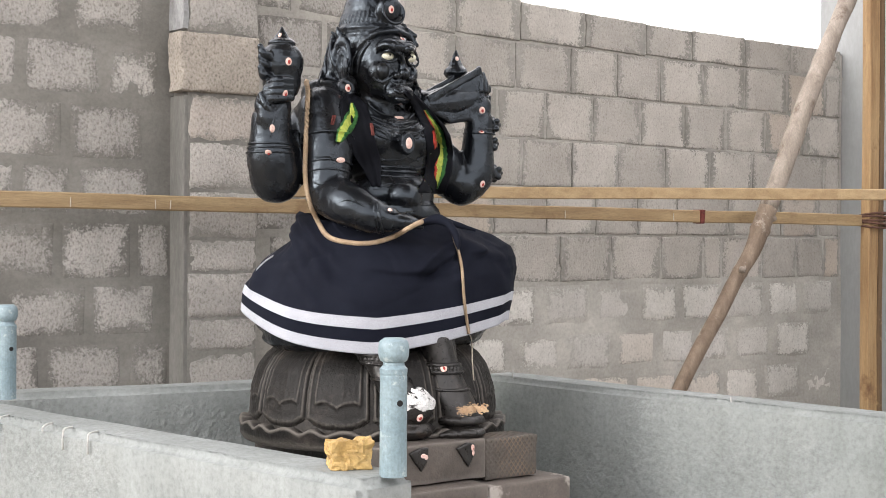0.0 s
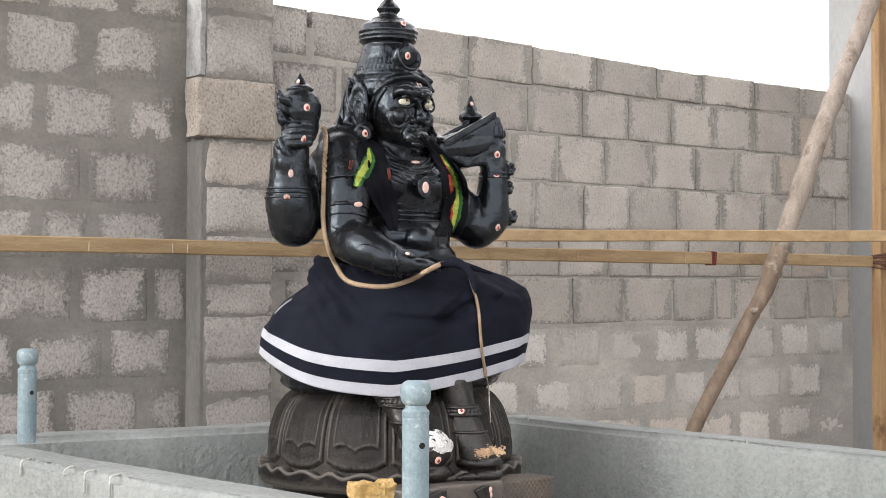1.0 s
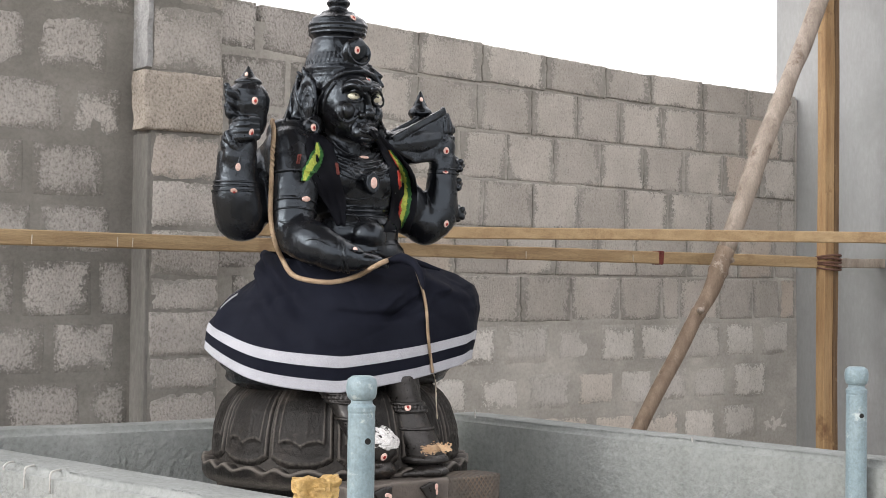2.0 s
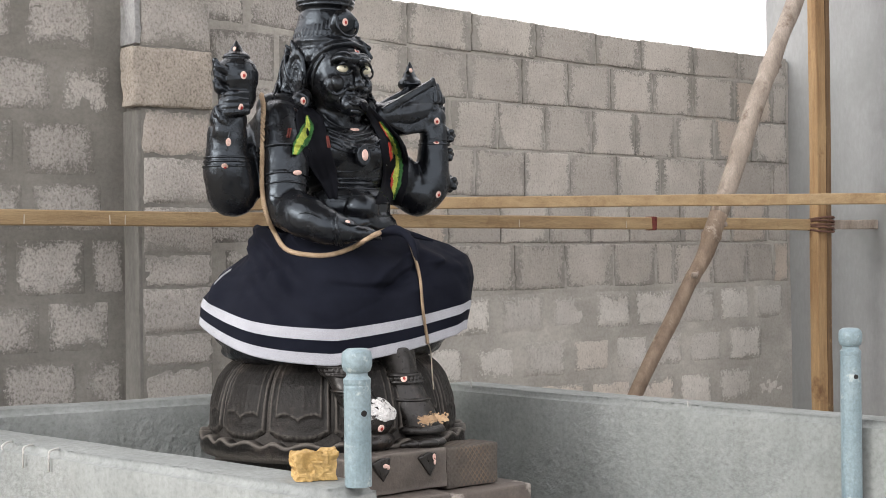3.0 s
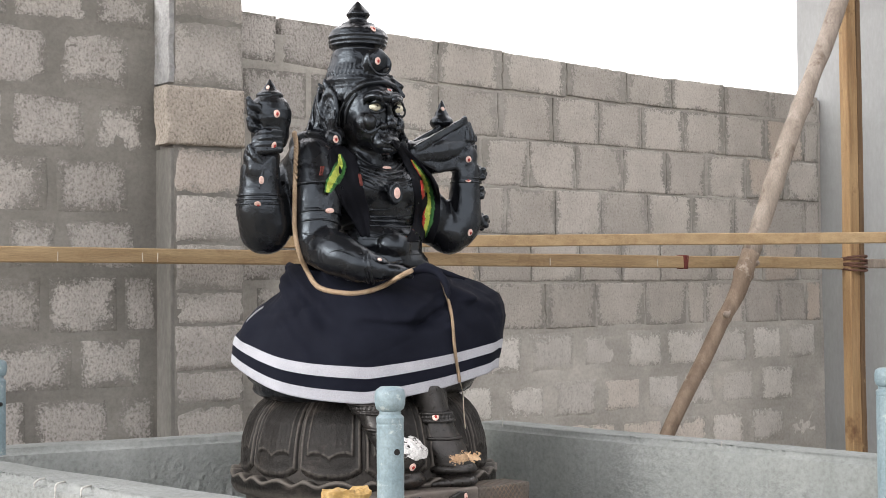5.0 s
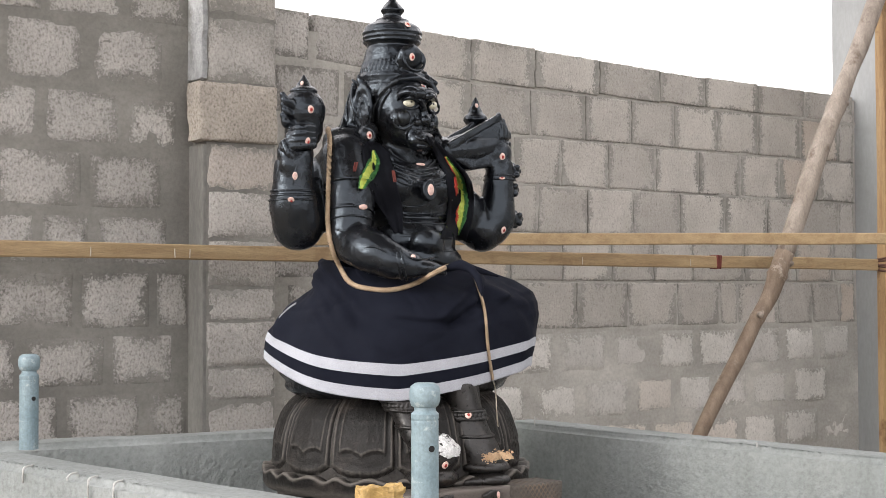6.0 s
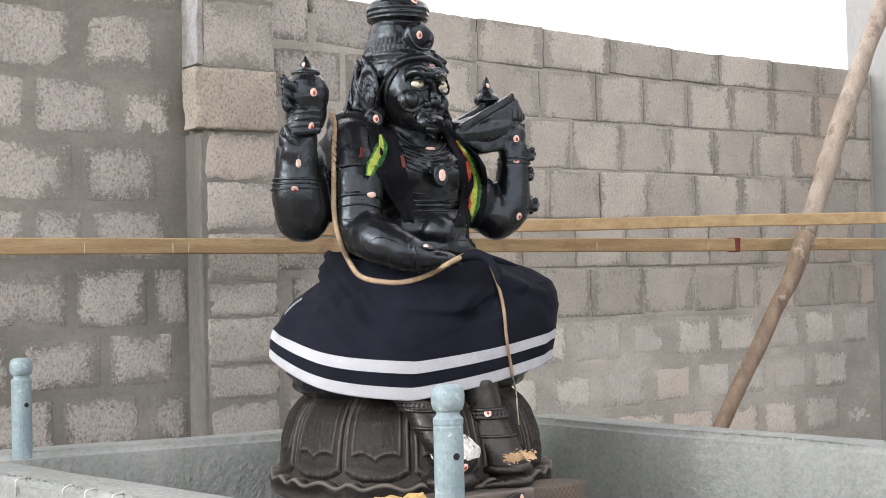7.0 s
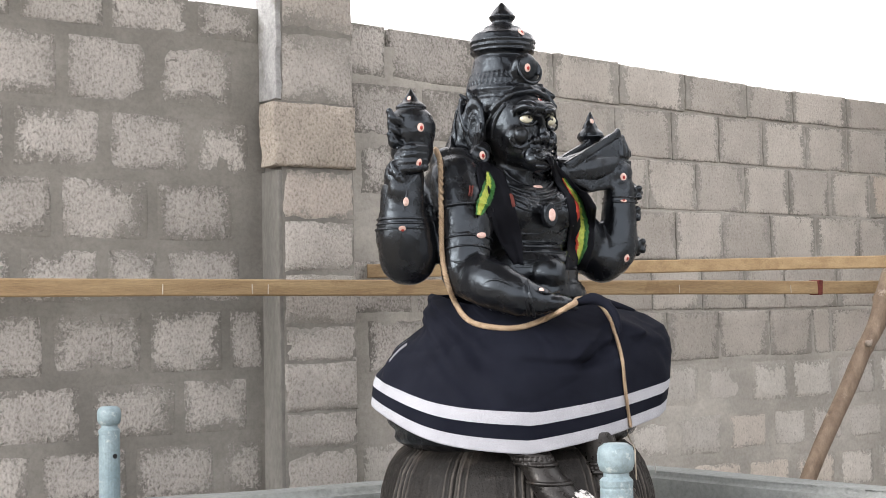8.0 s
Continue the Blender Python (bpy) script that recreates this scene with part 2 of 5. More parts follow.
ASH = surface("patchy_ash", (0.55, 0.55, 0.55), (0.82, 0.82, 0.81), 60, 260, (0.85, 1.0), 0.8, 0.004, blotch=(38, (0.05, 0.047, 0.045), 0.53, 0.60))
THREAD = surface("pale_thread", (0.46, 0.40, 0.32), (0.62, 0.56, 0.47), 40, 300, (0.8, 1.0), 0.4, 0.002)
ROPE = surface("coir_rope", (0.31, 0.22, 0.14), (0.46, 0.35, 0.24), 40, 300, (0.8, 1.0), 0.5, 0.002)
GROUND = surface("sandy_ground", (0.20, 0.17, 0.13), (0.30, 0.26, 0.21), 0.8, 30, (0.9, 1.0), 0.5, 0.01)
FLOOR = surface("cement_floor", (0.36, 0.36, 0.345), (0.48, 0.48, 0.46), 2, 50, (0.7, 0.9), 0.25, 0.003)
GREEN = surface("green_braid", (0.012, 0.085, 0.018), (0.045, 0.20, 0.04), 90, 300, (0.6, 0.8), 0.9, 0.004)
YELLOW = surface("yellow_green_braid", (0.26, 0.38, 0.04), (0.56, 0.60, 0.12), 90, 300, (0.6, 0.8), 0.5, 0.002)
DULLRED = surface("faded_red_cloth", (0.10, 0.02, 0.018), (0.18, 0.04, 0.03), 60, 300, (0.7, 0.9), 0.4, 0.002)
RED = surface("red_braid", (0.42, 0.03, 0.02), (0.55, 0.07, 0.04), 60, 300, (0.6, 0.8), 0.5, 0.002)
NAVY = surface("navy_cotton", (0.0052, 0.0063, 0.0120), (0.0105, 0.0124, 0.0208), 7, 420, (0.75, 0.9), 0.3, 0.0012, specular=0.10)
STOLE = surface("black_cotton", (0.0042, 0.0048, 0.0072), (0.0085, 0.0095, 0.0135), 9, 420, (0.75, 0.9), 0.3, 0.0012, specular=0.12)
STRIPE = surface("white_cotton", (0.36, 0.372, 0.415), (0.44, 0.452, 0.495), 12, 420, (0.8, 0.95), 0.25, 0.0012)
MARK = surface("orange_paste", (0.68, 0.42, 0.36), (0.84, 0.66, 0.60), 120, 400, (0.7, 0.9), 0.3, 0.001)
VERMILION = surface("vermilion", (0.26, 0.018, 0.014), (0.40, 0.04, 0.03), 120, 400, (0.7, 0.9), 0.3, 0.001)
SANDAL = surface("sandal_paste", (0.36, 0.22, 0.12), (0.60, 0.44, 0.28), 40, 200, (0.7, 0.9), 0.4, 0.002)
IVORY = surface("painted_eye", (0.60, 0.59, 0.46), (0.72, 0.71, 0.58), 40, 200, (0.3, 0.4), 0.05, 0.001)
BLUESTEEL = surface("rusty_wire", (0.35, 0.35, 0.34), (0.5, 0.5, 0.48), 30, 100, (0.4, 0.6))


def oiled_stone():
    """Black oiled granite: glossy where the oil lies, brown and dull where dust sticks to it."""
    m, nt, bsdf = material("oiled_black_stone")
    broad = noise_node(nt, 5, 5, 0.6)
    fine = noise_node(nt, 130, 4, 0.7)
    mid = noise_node(nt, 30, 5, 0.65)
    dust = ramp(nt, noise_node(nt, 9, 6, 0.7).outputs["Fac"], [(0.48, (0, 0, 0)), (0.68, (0.8, 0.8, 0.8))])
    col = ramp(nt, broad.outputs["Fac"], [(0.35, (0.0045, 0.005, 0.0065)), (0.8, (0.011, 0.0115, 0.0135))]).outputs[0]
    col = mixed(nt, dust.outputs[0], col, (0.0105, 0.0094, 0.0086))
    speck = ramp(nt, fine.outputs["Fac"], [(0.70, (0, 0, 0)), (0.78, (0.5, 0.5, 0.5))])
    nt.links.new(mixed(nt, speck.outputs[0], col, (0.05, 0.05, 0.052)), bsdf.inputs["Base Color"])
    bsdf.inputs["Specular IOR Level"].default_value = 0.5
    bsdf.inputs["Specular Tint"].default_value = (0.74, 0.87, 1.0, 1)
    oily = ramp(nt, broad.outputs["Fac"], [(0.35, (0.17,) * 3), (0.75, (0.34,) * 3)])
    nt.links.new(mixed(nt, dust.outputs[0], oily.outputs[0], (0.38, 0.38, 0.38)), bsdf.inputs["Roughness"])
    bumped(nt, bsdf, (broad.outputs["Fac"], 0.35, 0.008), (mid.outputs["Fac"], 0.42, 0.007), (fine.outputs["Fac"], 0.3, 0.0016))
    return m


OILED = oiled_stone()


def hatched_stone():
    """Dark stone with a cross-cut grid chiselled into it."""
    m, nt, bsdf = material("hatched_stone")
    broad = noise_node(nt, 6, 5, 0.6)
    tc = nt.nodes.new("ShaderNodeTexCoord")
    waves = []
    for turn in (40, -40):
        mp = add(nt, "ShaderNodeMapping", Rotation=(0, radians(turn), 0))
        w = add(nt, "ShaderNodeTexWave", Scale=26.0, Distortion=0.6)
        w.bands_direction = "X"
        nt.links.new(tc.outputs["Object"], mp.inputs["Vector"])
        nt.links.new(mp.outputs[0], w.inputs["Vector"])
        waves.append(w.outputs["Fac"])
    low = nt.nodes.new("ShaderNodeMath")
    low.operation = "MAXIMUM"
    nt.links.new(waves[0], low.inputs[0])
    nt.links.new(waves[1], low.inputs[1])
    col = ramp(nt, broad.outputs["Fac"], [(0.3, (0.050, 0.043, 0.037)), (0.7, (0.095, 0.082, 0.069))]).outputs[0]
    ridge = ramp(nt, low.outputs[0], [(0.8, (0, 0, 0)), (0.97, (1, 1, 1))])
    patch = ramp(nt, noise_node(nt, 9, 3).outputs["Fac"], [(0.48, (0, 0, 0)), (0.64, (0.42, 0.42, 0.42))])
    worn = mixed(nt, 1.0, ridge.outputs[0], patch.outputs[0], "MULTIPLY")
    nt.links.new(mixed(nt, worn, col, (0.26, 0.17, 0.11)), bsdf.inputs["Base Color"])
    bsdf.inputs["Roughness"].default_value = 0.7
    bumped(nt, bsdf, (low.outputs[0], 0.5, 0.004))
    return m


HATCHED = hatched_stone()


# ---- helpers for building ----
def mesh_of(name, bm, mats, smooth=False):
    bmesh.ops.recalc_face_normals(bm, faces=bm.faces[:])
    me = bpy.data.meshes.new(name)
    bm.to_mesh(me)
    bm.free()
    for m in mats if isinstance(mats, (list, tuple)) else [mats]:
        me.materials.append(m)
    if smooth:
        me.shade_smooth()
    return me


def part(name, bm, mats, parent, label="", smooth=False):
    ob = new(name, mesh_of(name, bm, mats, smooth))
    ob.parent = parent
    if label:
        tagged(ob, label)
    return ob


def thing(name, label, category, bm=None, mats=None, at=(0, 0, 0), group="", kind="", smooth=False):
    ob = new(name, mesh_of(name, bm, mats, smooth) if bm else None)
    ob.location = at
    return tagged(ob, label, category, group, kind)


def box_bm(lo, hi, bevel=0.0, segments=2):
    bm = bmesh.new()
    bmesh.ops.create_cube(bm, size=1)
    for v in bm.verts:
        v.co = Vector([(lo[i] + hi[i]) / 2 + v.co[i] * (hi[i] - lo[i]) for i in range(3)])
    if bevel:
        bmesh.ops.bevel(bm, geom=bm.edges[:], offset=bevel, segments=segments, affect="EDGES", profile=0.6)
    return bm


def tube(bm, points, radii, segments=16, squash=1.0, caps=True):
    """A tube of rings along points; radii one per point."""
    pts = [Vector(p) for p in points]
    rings = []
    for i, p in enumerate(pts):
        d = (pts[min(i + 1, len(pts) - 1)] - pts[max(i - 1, 0)]).normalized()
        side = d.cross(Vector((0, 0, 1)))
        side = side.normalized() if side.length > 0.05 else Vector((1, 0, 0))
        up = side.cross(d).normalized()
        ring = []
        for k in range(segments):
            a = 2 * math.pi * k / segments
            ring.append(bm.verts.new(p + (side * math.cos(a) + up * math.sin(a) * squash) * radii[i]))
        rings.append(ring)
    for r0, r1 in zip(rings, rings[1:]):
        for k in range(segments):
            bm.faces.new((r0[k], r0[(k + 1) % segments], r1[(k + 1) % segments], r1[k]))
    if caps:
        bm.faces.new(rings[0][::-1])
        bm.faces.new(rings[-1])
    return bm


def smooth_path(points, steps=8):
    """A Catmull-Rom line through the points."""
    p = [Vector(q) for q in points]
    p = [2 * p[0] - p[1], *p, 2 * p[-1] - p[-2]]
    out = []
    for i in range(1, len(p) - 2):
        for s in range(steps):
            t = s / steps
            a, b, c, d = p[i - 1], p[i], p[i + 1], p[i + 2]
            out.append(0.5 * (2 * b + (c - a) * t + (2 * a - 5 * b + 4 * c - d) * t * t + (3 * b - a - 3 * c + d) * t ** 3))
    out.append(p[-2])
    return out


def lathe(bm, profile, centre=(0, 0), segments=32, lobes=0, lobe_depth=0.0, ellipse=(1, 1)):
    """A turned shape from (radius, z) pairs, closed at both ends; lobes pinch it into petals."""
    rings = []
    for r, z in profile:
        ring = []
        for k in range(segments):
            a = 2 * math.pi * k / segments
            rr = r * (1 - lobe_depth * (1 - abs(math.cos(lobes * a / 2)) ** 0.6)) if lobes else r
            ring.append(bm.verts.new((centre[0] + rr * math.cos(a) * ellipse[0], centre[1] + rr * math.sin(a) * ellipse[1], z)))
        rings.append(ring)
    for r0, r1 in zip(rings, rings[1:]):
        for k in range(segments):
            bm.faces.new((r0[k], r0[(k + 1) % segments], r1[(k + 1) % segments], r1[k]))
    bm.faces.new(rings[0][::-1])
    bm.faces.new(rings[-1])
    return bm


def ball(bm, centre, radii, turn=(0, 0, 0), u=20, v=14, matrix=None, index=0):
    m = matrix or Matrix.Translation(centre) @ Euler([radians(a) for a in turn]).to_matrix().to_4x4() @ Matrix.Diagonal((*radii, 1))
    top, bottom = bm.verts.new(m @ Vector((0, 0, 1))), bm.verts.new(m @ Vector((0, 0, -1)))
    rows = []
    for j in range(1, v):
        b = math.pi * j / v
        rows.append([bm.verts.new(m @ Vector((math.sin(b) * math.cos(2 * math.pi * i / u), math.sin(b) * math.sin(2 * math.pi * i / u), math.cos(b)))) for i in range(u)])
    made = []
    for i in range(u):
        k = (i + 1) % u
        made.append(bm.faces.new((top, rows[0][i], rows[0][k])))
        made.append(bm.faces.new((bottom, rows[-1][k], rows[-1][i])))
        for r0, r1 in zip(rows, rows[1:]):
            made.append(bm.faces.new((r0[i], r1[i], r1[k], r0[k])))
    for f in made:
        f.material_index, f.smooth = index, True
    return bm


def hoop(bm, centre, big, small, turn=(0, 0, 0), squash=1.0, n=32, k=8):
    m = Matrix.Translation(centre) @ Euler([radians(a) for a in turn]).to_matrix().to_4x4()
    rows = []
    for i in range(n):
        a = 2 * math.pi * i / n
        row = []
        for j in range(k):
            b = 2 * math.pi * j / k
            rr = big + small * math.cos(b)
            row.append(bm.verts.new(m @ Vector((rr * math.cos(a), rr * math.sin(a) * squash, small * math.sin(b)))))
        rows.append(row)
    for i in range(n):
        for j in range(k):
            r0, r1 = rows[i], rows[(i + 1) % n]
            bm.faces.new((r0[j], r1[j], r1[(j + 1) % k], r0[(j + 1) % k]))
    return bm


# ---- ground and walls ----
WALL_Y = 4.5
bm = bmesh.new()
bmesh.ops.create_grid(bm, x_segments=40, y_segments=40, size=400)
ground = thing("ground", "bare sandy ground of the yard", "ground", bm, GROUND, (0, 0, 0), kind="structure")

wall_north = thing("wall_north", "unplastered concrete block boundary wall with rough mortar joints", "wall", kind="structure")


def tight_zone(x, z):
    """1 where the joints are open and raked, 0 where mortar was smeared over them."""
    right = min(max((x - 3.0) / 0.8, 0), 1)
    high = min(max((z - 1.30) / 0.15, 0), 1)
    return right * high


COURSE = 0.215
JOINTS = {
    1: (2.77, 2.98, 3.38, 3.78, 4.14, 4.53, 4.92, 5.24, 5.63, 6.00, 6.40),
    2: (2.80, 3.12, 3.45, 3.78, 4.11, 4.44, 4.73, 5.02, 5.32, 5.63, 5.96, 6.27, 6.40),
    3: (2.84, 3.13, 3.42, 3.72, 4.01, 4.29, 4.58, 4.89, 5.19, 5.49, 5.79, 6.09, 6.40),
    4: (2.94, 3.24, 3.54, 3.85, 4.15, 4.45, 4.74, 5.06, 5.37, 5.69, 5.92, 6.27, 6.40),
    5: (2.78, 3.08, 3.38, 3.69, 3.99, 4.30, 4.60, 4.87, 5.14, 5.51, 5.91, 6.22, 6.40),
    6: (2.86, 3.16, 3.46, 3.76, 4.07, 4.38, 4.70, 5.03, 5.33, 5.46, 5.77, 6.04, 6.27, 6.40),
    7: (2.98, 3.30, 3.62, 3.94, 4.26, 4.58, 4.88, 5.16, 5.48, 5.80, 6.08, 6.36),
    8: (2.82, 3.14, 3.46, 3.78, 4.10, 4.40, 4.72, 5.02, 5.28, 5.54, 5.86, 6.18),
    9: (2.90, 3.22, 3.54, 3.86, 4.18, 4.50, 4.84, 5.16, 5.48, 5.77, 6.10, 6.38),
    10: (2.80, 3.12, 3.44, 3.76, 4.08, 4.40, 4.72, 5.04, 5.36, 5.68, 6.0, 6.32),
}


def joint_nearness(x, z):
    """1 on a joint between two blocks of the right-hand wall, 0 away from it."""
    k = (2.45 - z) / COURSE
    near = math.exp(-(((k - round(k)) * COURSE) / 0.011) ** 2) if k > -0.3 else 0.0
    for joint in JOINTS.get(max(1, math.floor(k) + 2), ()):
        near = max(near, math.exp(-((x - joint) / 0.012) ** 2))
    return near


def mortar_sheet(x0, x1, z0, z1, step, mat):
    nx, nz = round((x1 - x0) / step), round((z1 - z0) / step)
    verts, faces = [], []
    for j in range(nz + 1):
        for i in range(nx + 1):
            x, z = x0 + (x1 - x0) * i / nx, z0 + (z1 - z0) * j / nz
            n1 = noise.noise((x * 3.1, 0.3, z * 3.1))
            n2 = noise.noise((x * 14, 4.3, z * 14))
            n3 = abs(noise.noise((x * 1.3, 8.3, z * 4.0)))
            k = tight_zone(x, z)
            filled = min(1.0, max(0.0, 0.16 + 1.7 * noise.noise((x * 1.9, 6.0, z * 2.6)) + 0.9 * noise.noise((x * 9, 2.0, z * 9))))
            proud = joint_nearness(x, z) * filled * (0.011 + 0.004 * n2) if k > 0 else 0.0
            y = WALL_Y + k * (0.006 + 0.012 * max(0.0, n1) * (0.4 + n3) - proud) + (1 - k) * 0.0012 * n1 + 0.0012 * n2
            verts.append((x, y, z))
    for j in range(nz):
        for i in range(nx):
            a = j * (nx + 1) + i
            faces.append((a, a + 1, a + nx + 2, a + nx + 1))
    me = bpy.data.meshes.new("mortar")
    me.from_pydata(verts, [], faces)
    me.materials.append(mat)
    me.shade_smooth()
    ob = new("mortar", me)
    ob.parent = wall_north
    return tagged(ob, "grey cement mortar smeared between the blocks")


mortar_sheet(0.0, 2.6, 0.0, 2.655, 0.025, MORTAR)
mortar_sheet(2.6, 6.42, 0.0, 2.58, 0.0125, PALE_MORTAR)
part("wall_core", box_bm((2.6, WALL_Y + 0.045, 0), (6.415, WALL_Y + 0.15, 2.585)), MORTAR, wall_north)
part("wall_core", box_bm((0.0, WALL_Y + 0.012, 0), (2.6, WALL_Y + 0.15, 2.657), 0.004), MORTAR, wall_north)

bm = box_bm((6.42, -3.0, 0), (6.62, WALL_Y + 0.15, 4.6), 0.006)
thing("wall_east", "smooth grey-white plastered wall beside the block wall", "wall", bm, PLASTER, kind="structure")

# added behind the camera, never in view; darkens what the statue's front reflects
bm = box_bm((-5.0, -4.2, 0), (6.62, -4.0, 1.3), 0.006)
thing("wall_south", "unseen grey wall added behind the camera to limit low light", "wall", bm, SKIM, kind="structure")

# slab out of view, added to keep overhead sky off the statue
bm = box_bm((0.9, -0.3, 4.3), (3.75, 4.35, 4.45), 0.006)
thing("ceiling", "unseen grey slab added over the platform to block sky light", "ceiling", bm, SKIM, kind="structure")

# ---- pillar of blocks in the wall ----
pillar = thing("wall_pillar", "rough block pillar built into the boundary wall", "pillar", kind="structure")
part("pillar_core", box_bm((2.466, 4.385, 0), (2.752, 4.545, 3.0), 0.006), MORTAR, pillar)
part("cement_face", box_bm((2.452, 4.385, 0), (2.468, 4.52, 2.09), 0.004), SKIM, pillar, "smooth cement skim on the pillar's side")

# ---- parapet round the platform ----
TOP = 1.11


def parapet(p, q, thick, label, z0=0.0):
    """A wall whose inner edge runs from p to q; thick is laid to the left of that way."""
    p, q = Vector(p), Vector(q)
    d = (q - p).normalized()
    n = Vector((-d.y, d.x)) * thick
    bm = bmesh.new()
    low = [bm.verts.new((v.x, v.y, z0)) for v in (p, q, q + n, p + n)]
    made = bmesh.ops.extrude_face_region(bm, geom=[bm.faces.new(low)])
    for v in made["geom"]:
        if isinstance(v, bmesh.types.BMVert):
            v.co.z = TOP
    bmesh.ops.recalc_face_normals(bm, faces=bm.faces[:])
    bmesh.ops.bevel(bm, geom=[e for e in bm.edges if max(v.co.z for v in e.verts) > TOP - 0.01], offset=0.020, segments=3, affect="EDGES")
    cuts = [e for e in bm.edges if e.calc_length() > 0.3]
    bmesh.ops.subdivide_edges(bm, edges=cuts, cuts=14, use_grid_fill=True)
    for v in bm.verts:
        v.co.x += 0.004 * noise.noise(v.co * 5)
        v.co.y += 0.004 * noise.noise(v.co * 5 + Vector((7, 0, 0)))
        if v.co.z > TOP - 0.02:
            v.co.z += 0.005 * noise.noise(v.co * 4 + Vector((0, 9, 0)))
    ob = thing("parapet", label, "low wall", bm, PARAPET, kind="structure", smooth=True)
    ob.modifiers.new("even_shading", "WEIGHTED_NORMAL")
    return ob


parapet((1.50, 3.63), (1.80, 2.00), -0.15, "plastered grey parapet ending beside a blue post")
parapet((3.11, 3.487), (3.288, 1.835), 0.15, "plastered grey parapet behind the seated statue's side")
parapet((1.47, 3.795), (3.10, 3.452), 0.14, "plastered grey parapet along the back of the platform")

bm = box_bm((1.45, 1.95, 0.0), (3.14, 3.60, 0.62))
thing("platform_floor", "plain cement floor of the raised platform", "floor", bm, FLOOR, kind="structure")

# ---- posts ----
def gate_post(at, foot, top, label):
    x, y = at
    post = thing("gate_post", label, "post", at=(x, y, foot), group="painted posts round the platform")
    h = top - foot
    r = 0.0265
    bm = bmesh.new()
    lathe(bm, [(r, 0), (r, h - 0.075), (r * 0.98, h - 0.072)], segments=24)
    part("shaft", bm, PAINT, post, smooth=False)
    bm = bmesh.new()
    lathe(bm, [(r * 0.98, h - 0.072), (r * 1.02, h - 0.068), (r * 1.02, h - 0.060), (r * 0.80, h - 0.054), (r * 0.78, h - 0.048)], segments=24)
    part("collar", bm, PAINT, post)
    bm = bmesh.new()
    lathe(bm, [(r * 0.78, h - 0.048), (r * 1.0, h - 0.044), (r * 1.12, h - 0.034), (r * 1.14, h - 0.018), (r * 1.04, h - 0.007), (r * 0.72, h - 0.001), (r * 0.1, h)], segments=24)
    part("knob", bm, PAINT, post, smooth=True)
    away = Vector((0.12 - x, -0.35 - y, 0)).normalized()
    turned = Matrix.Rotation(radians(28), 3, "Z") @ away
    bm = bmesh.new()
    hz = h - 0.125
    tube(bm, [turned * (r - 0.004) + Vector((0, 0, hz)), turned * (r + 0.0007) + Vector((0, 0, hz))], [0.0062, 0.0062], 16)
    part("bolt_hole", bm, HOLE, post, "dark round hole")
    return post


gate_post((1.74, 2.00), TOP - 0.002, 1.376, "blue-grey painted post with a round knob on the parapet's end")
gate_post((1.558, 3.665), TOP - 0.002, 1.376, "blue-grey painted post with a round knob at the parapet's corner")
gate_post((3.242, 1.923), 0.62, 1.352, "tall blue-grey painted post with a round knob inside the parapet")

# ---- timbers ----
DARKWOOD = surface("dark_timber", (0.085, 0.048, 0.022), (0.19, 0.118, 0.058), 7, 60, (0.6, 0.85), 0.4, 0.003, (6, 6, 0.4), blotch=(9, (0.40, 0.28, 0.15), 0.60, 0.70))

def sawn_beam(a, b, height, depth, mat, label, wobble=0.004, cuts=40, name="timber_beam", category="beam"):
    a, b = Vector(a), Vector(b)
    d = (b - a).normalized()
    side = d.cross(Vector((0, 0, 1))).normalized()
    up = side.cross(d)
    n = cuts
    bm = bmesh.new()
    rings = []
    for i in range(n + 1):
        t = i / n
        c = a.lerp(b, t)
        c = c + up * wobble * noise.noise((t * 6, a.x, 1.0)) + side * wobble * noise.noise((t * 5, a.x, 5.0))
        e = 0.94 + 0.06 * noise.noise((t * 9, a.z, 2.0))
        rings.append([bm.verts.new(c + side * sx * depth / 2 * e + up * sz * height / 2 * e) for sx, sz in ((-1, -0.85), (-0.85, -1), (0.85, -1), (1, -0.85), (1, 0.85), (0.85, 1), (-0.85, 1), (-1, 0.85))])
    for r0, r1 in zip(rings, rings[1:]):
        for k in range(8):
            bm.faces.new((r0[k], r0[(k + 1) % 8], r1[(k + 1) % 8], r1[k]))
    bm.faces.new(rings[0][::-1])
    bm.faces.new(rings[-1])
    return thing(name, label, category, bm, mat)


low_beam = sawn_beam((0.0, 4.45, 1.702), (5.93, 4.005, 1.672), 0.058, 0.045, WOOD, "yellowish sawn timber beam tied to the upright")
sawn_beam((2.86, 4.475, 1.752), (6.418, 2.46, 1.765), 0.050, 0.04, WOOD, "yellowish sawn timber batten running out from the wall")
sawn_beam((6.03, 3.99, 1.672), (6.415, 3.96, 1.675), 0.05, 0.04, POLE, "short pale timber batten beside the upright")
for x, lean in ((1.983, 0.03), (2.281, -0.04), (2.337, 0.05), (4.072, 0.0), (4.674, -0.06)):
    t = x / 5.93
    bm = box_bm((-0.0016, -0.0016, -0.022), (0.0016, 0.0012, 0.010), 0.0006, 1)
    bmesh.ops.rotate(bm, verts=bm.verts[:], cent=(0, 0, 0), matrix=Matrix.Rotation(lean, 3, "Y"))
    scratch = part("chalk_mark", bm, THREAD, low_beam, "short pale scratch across the timber")
    scratch.location = (x, 4.45 - 0.445 * t - 0.0235, 1.702 - 0.03 * t)
upright = thing("timber_upright", "weathered brown timber upright beside the plastered wall", "post")
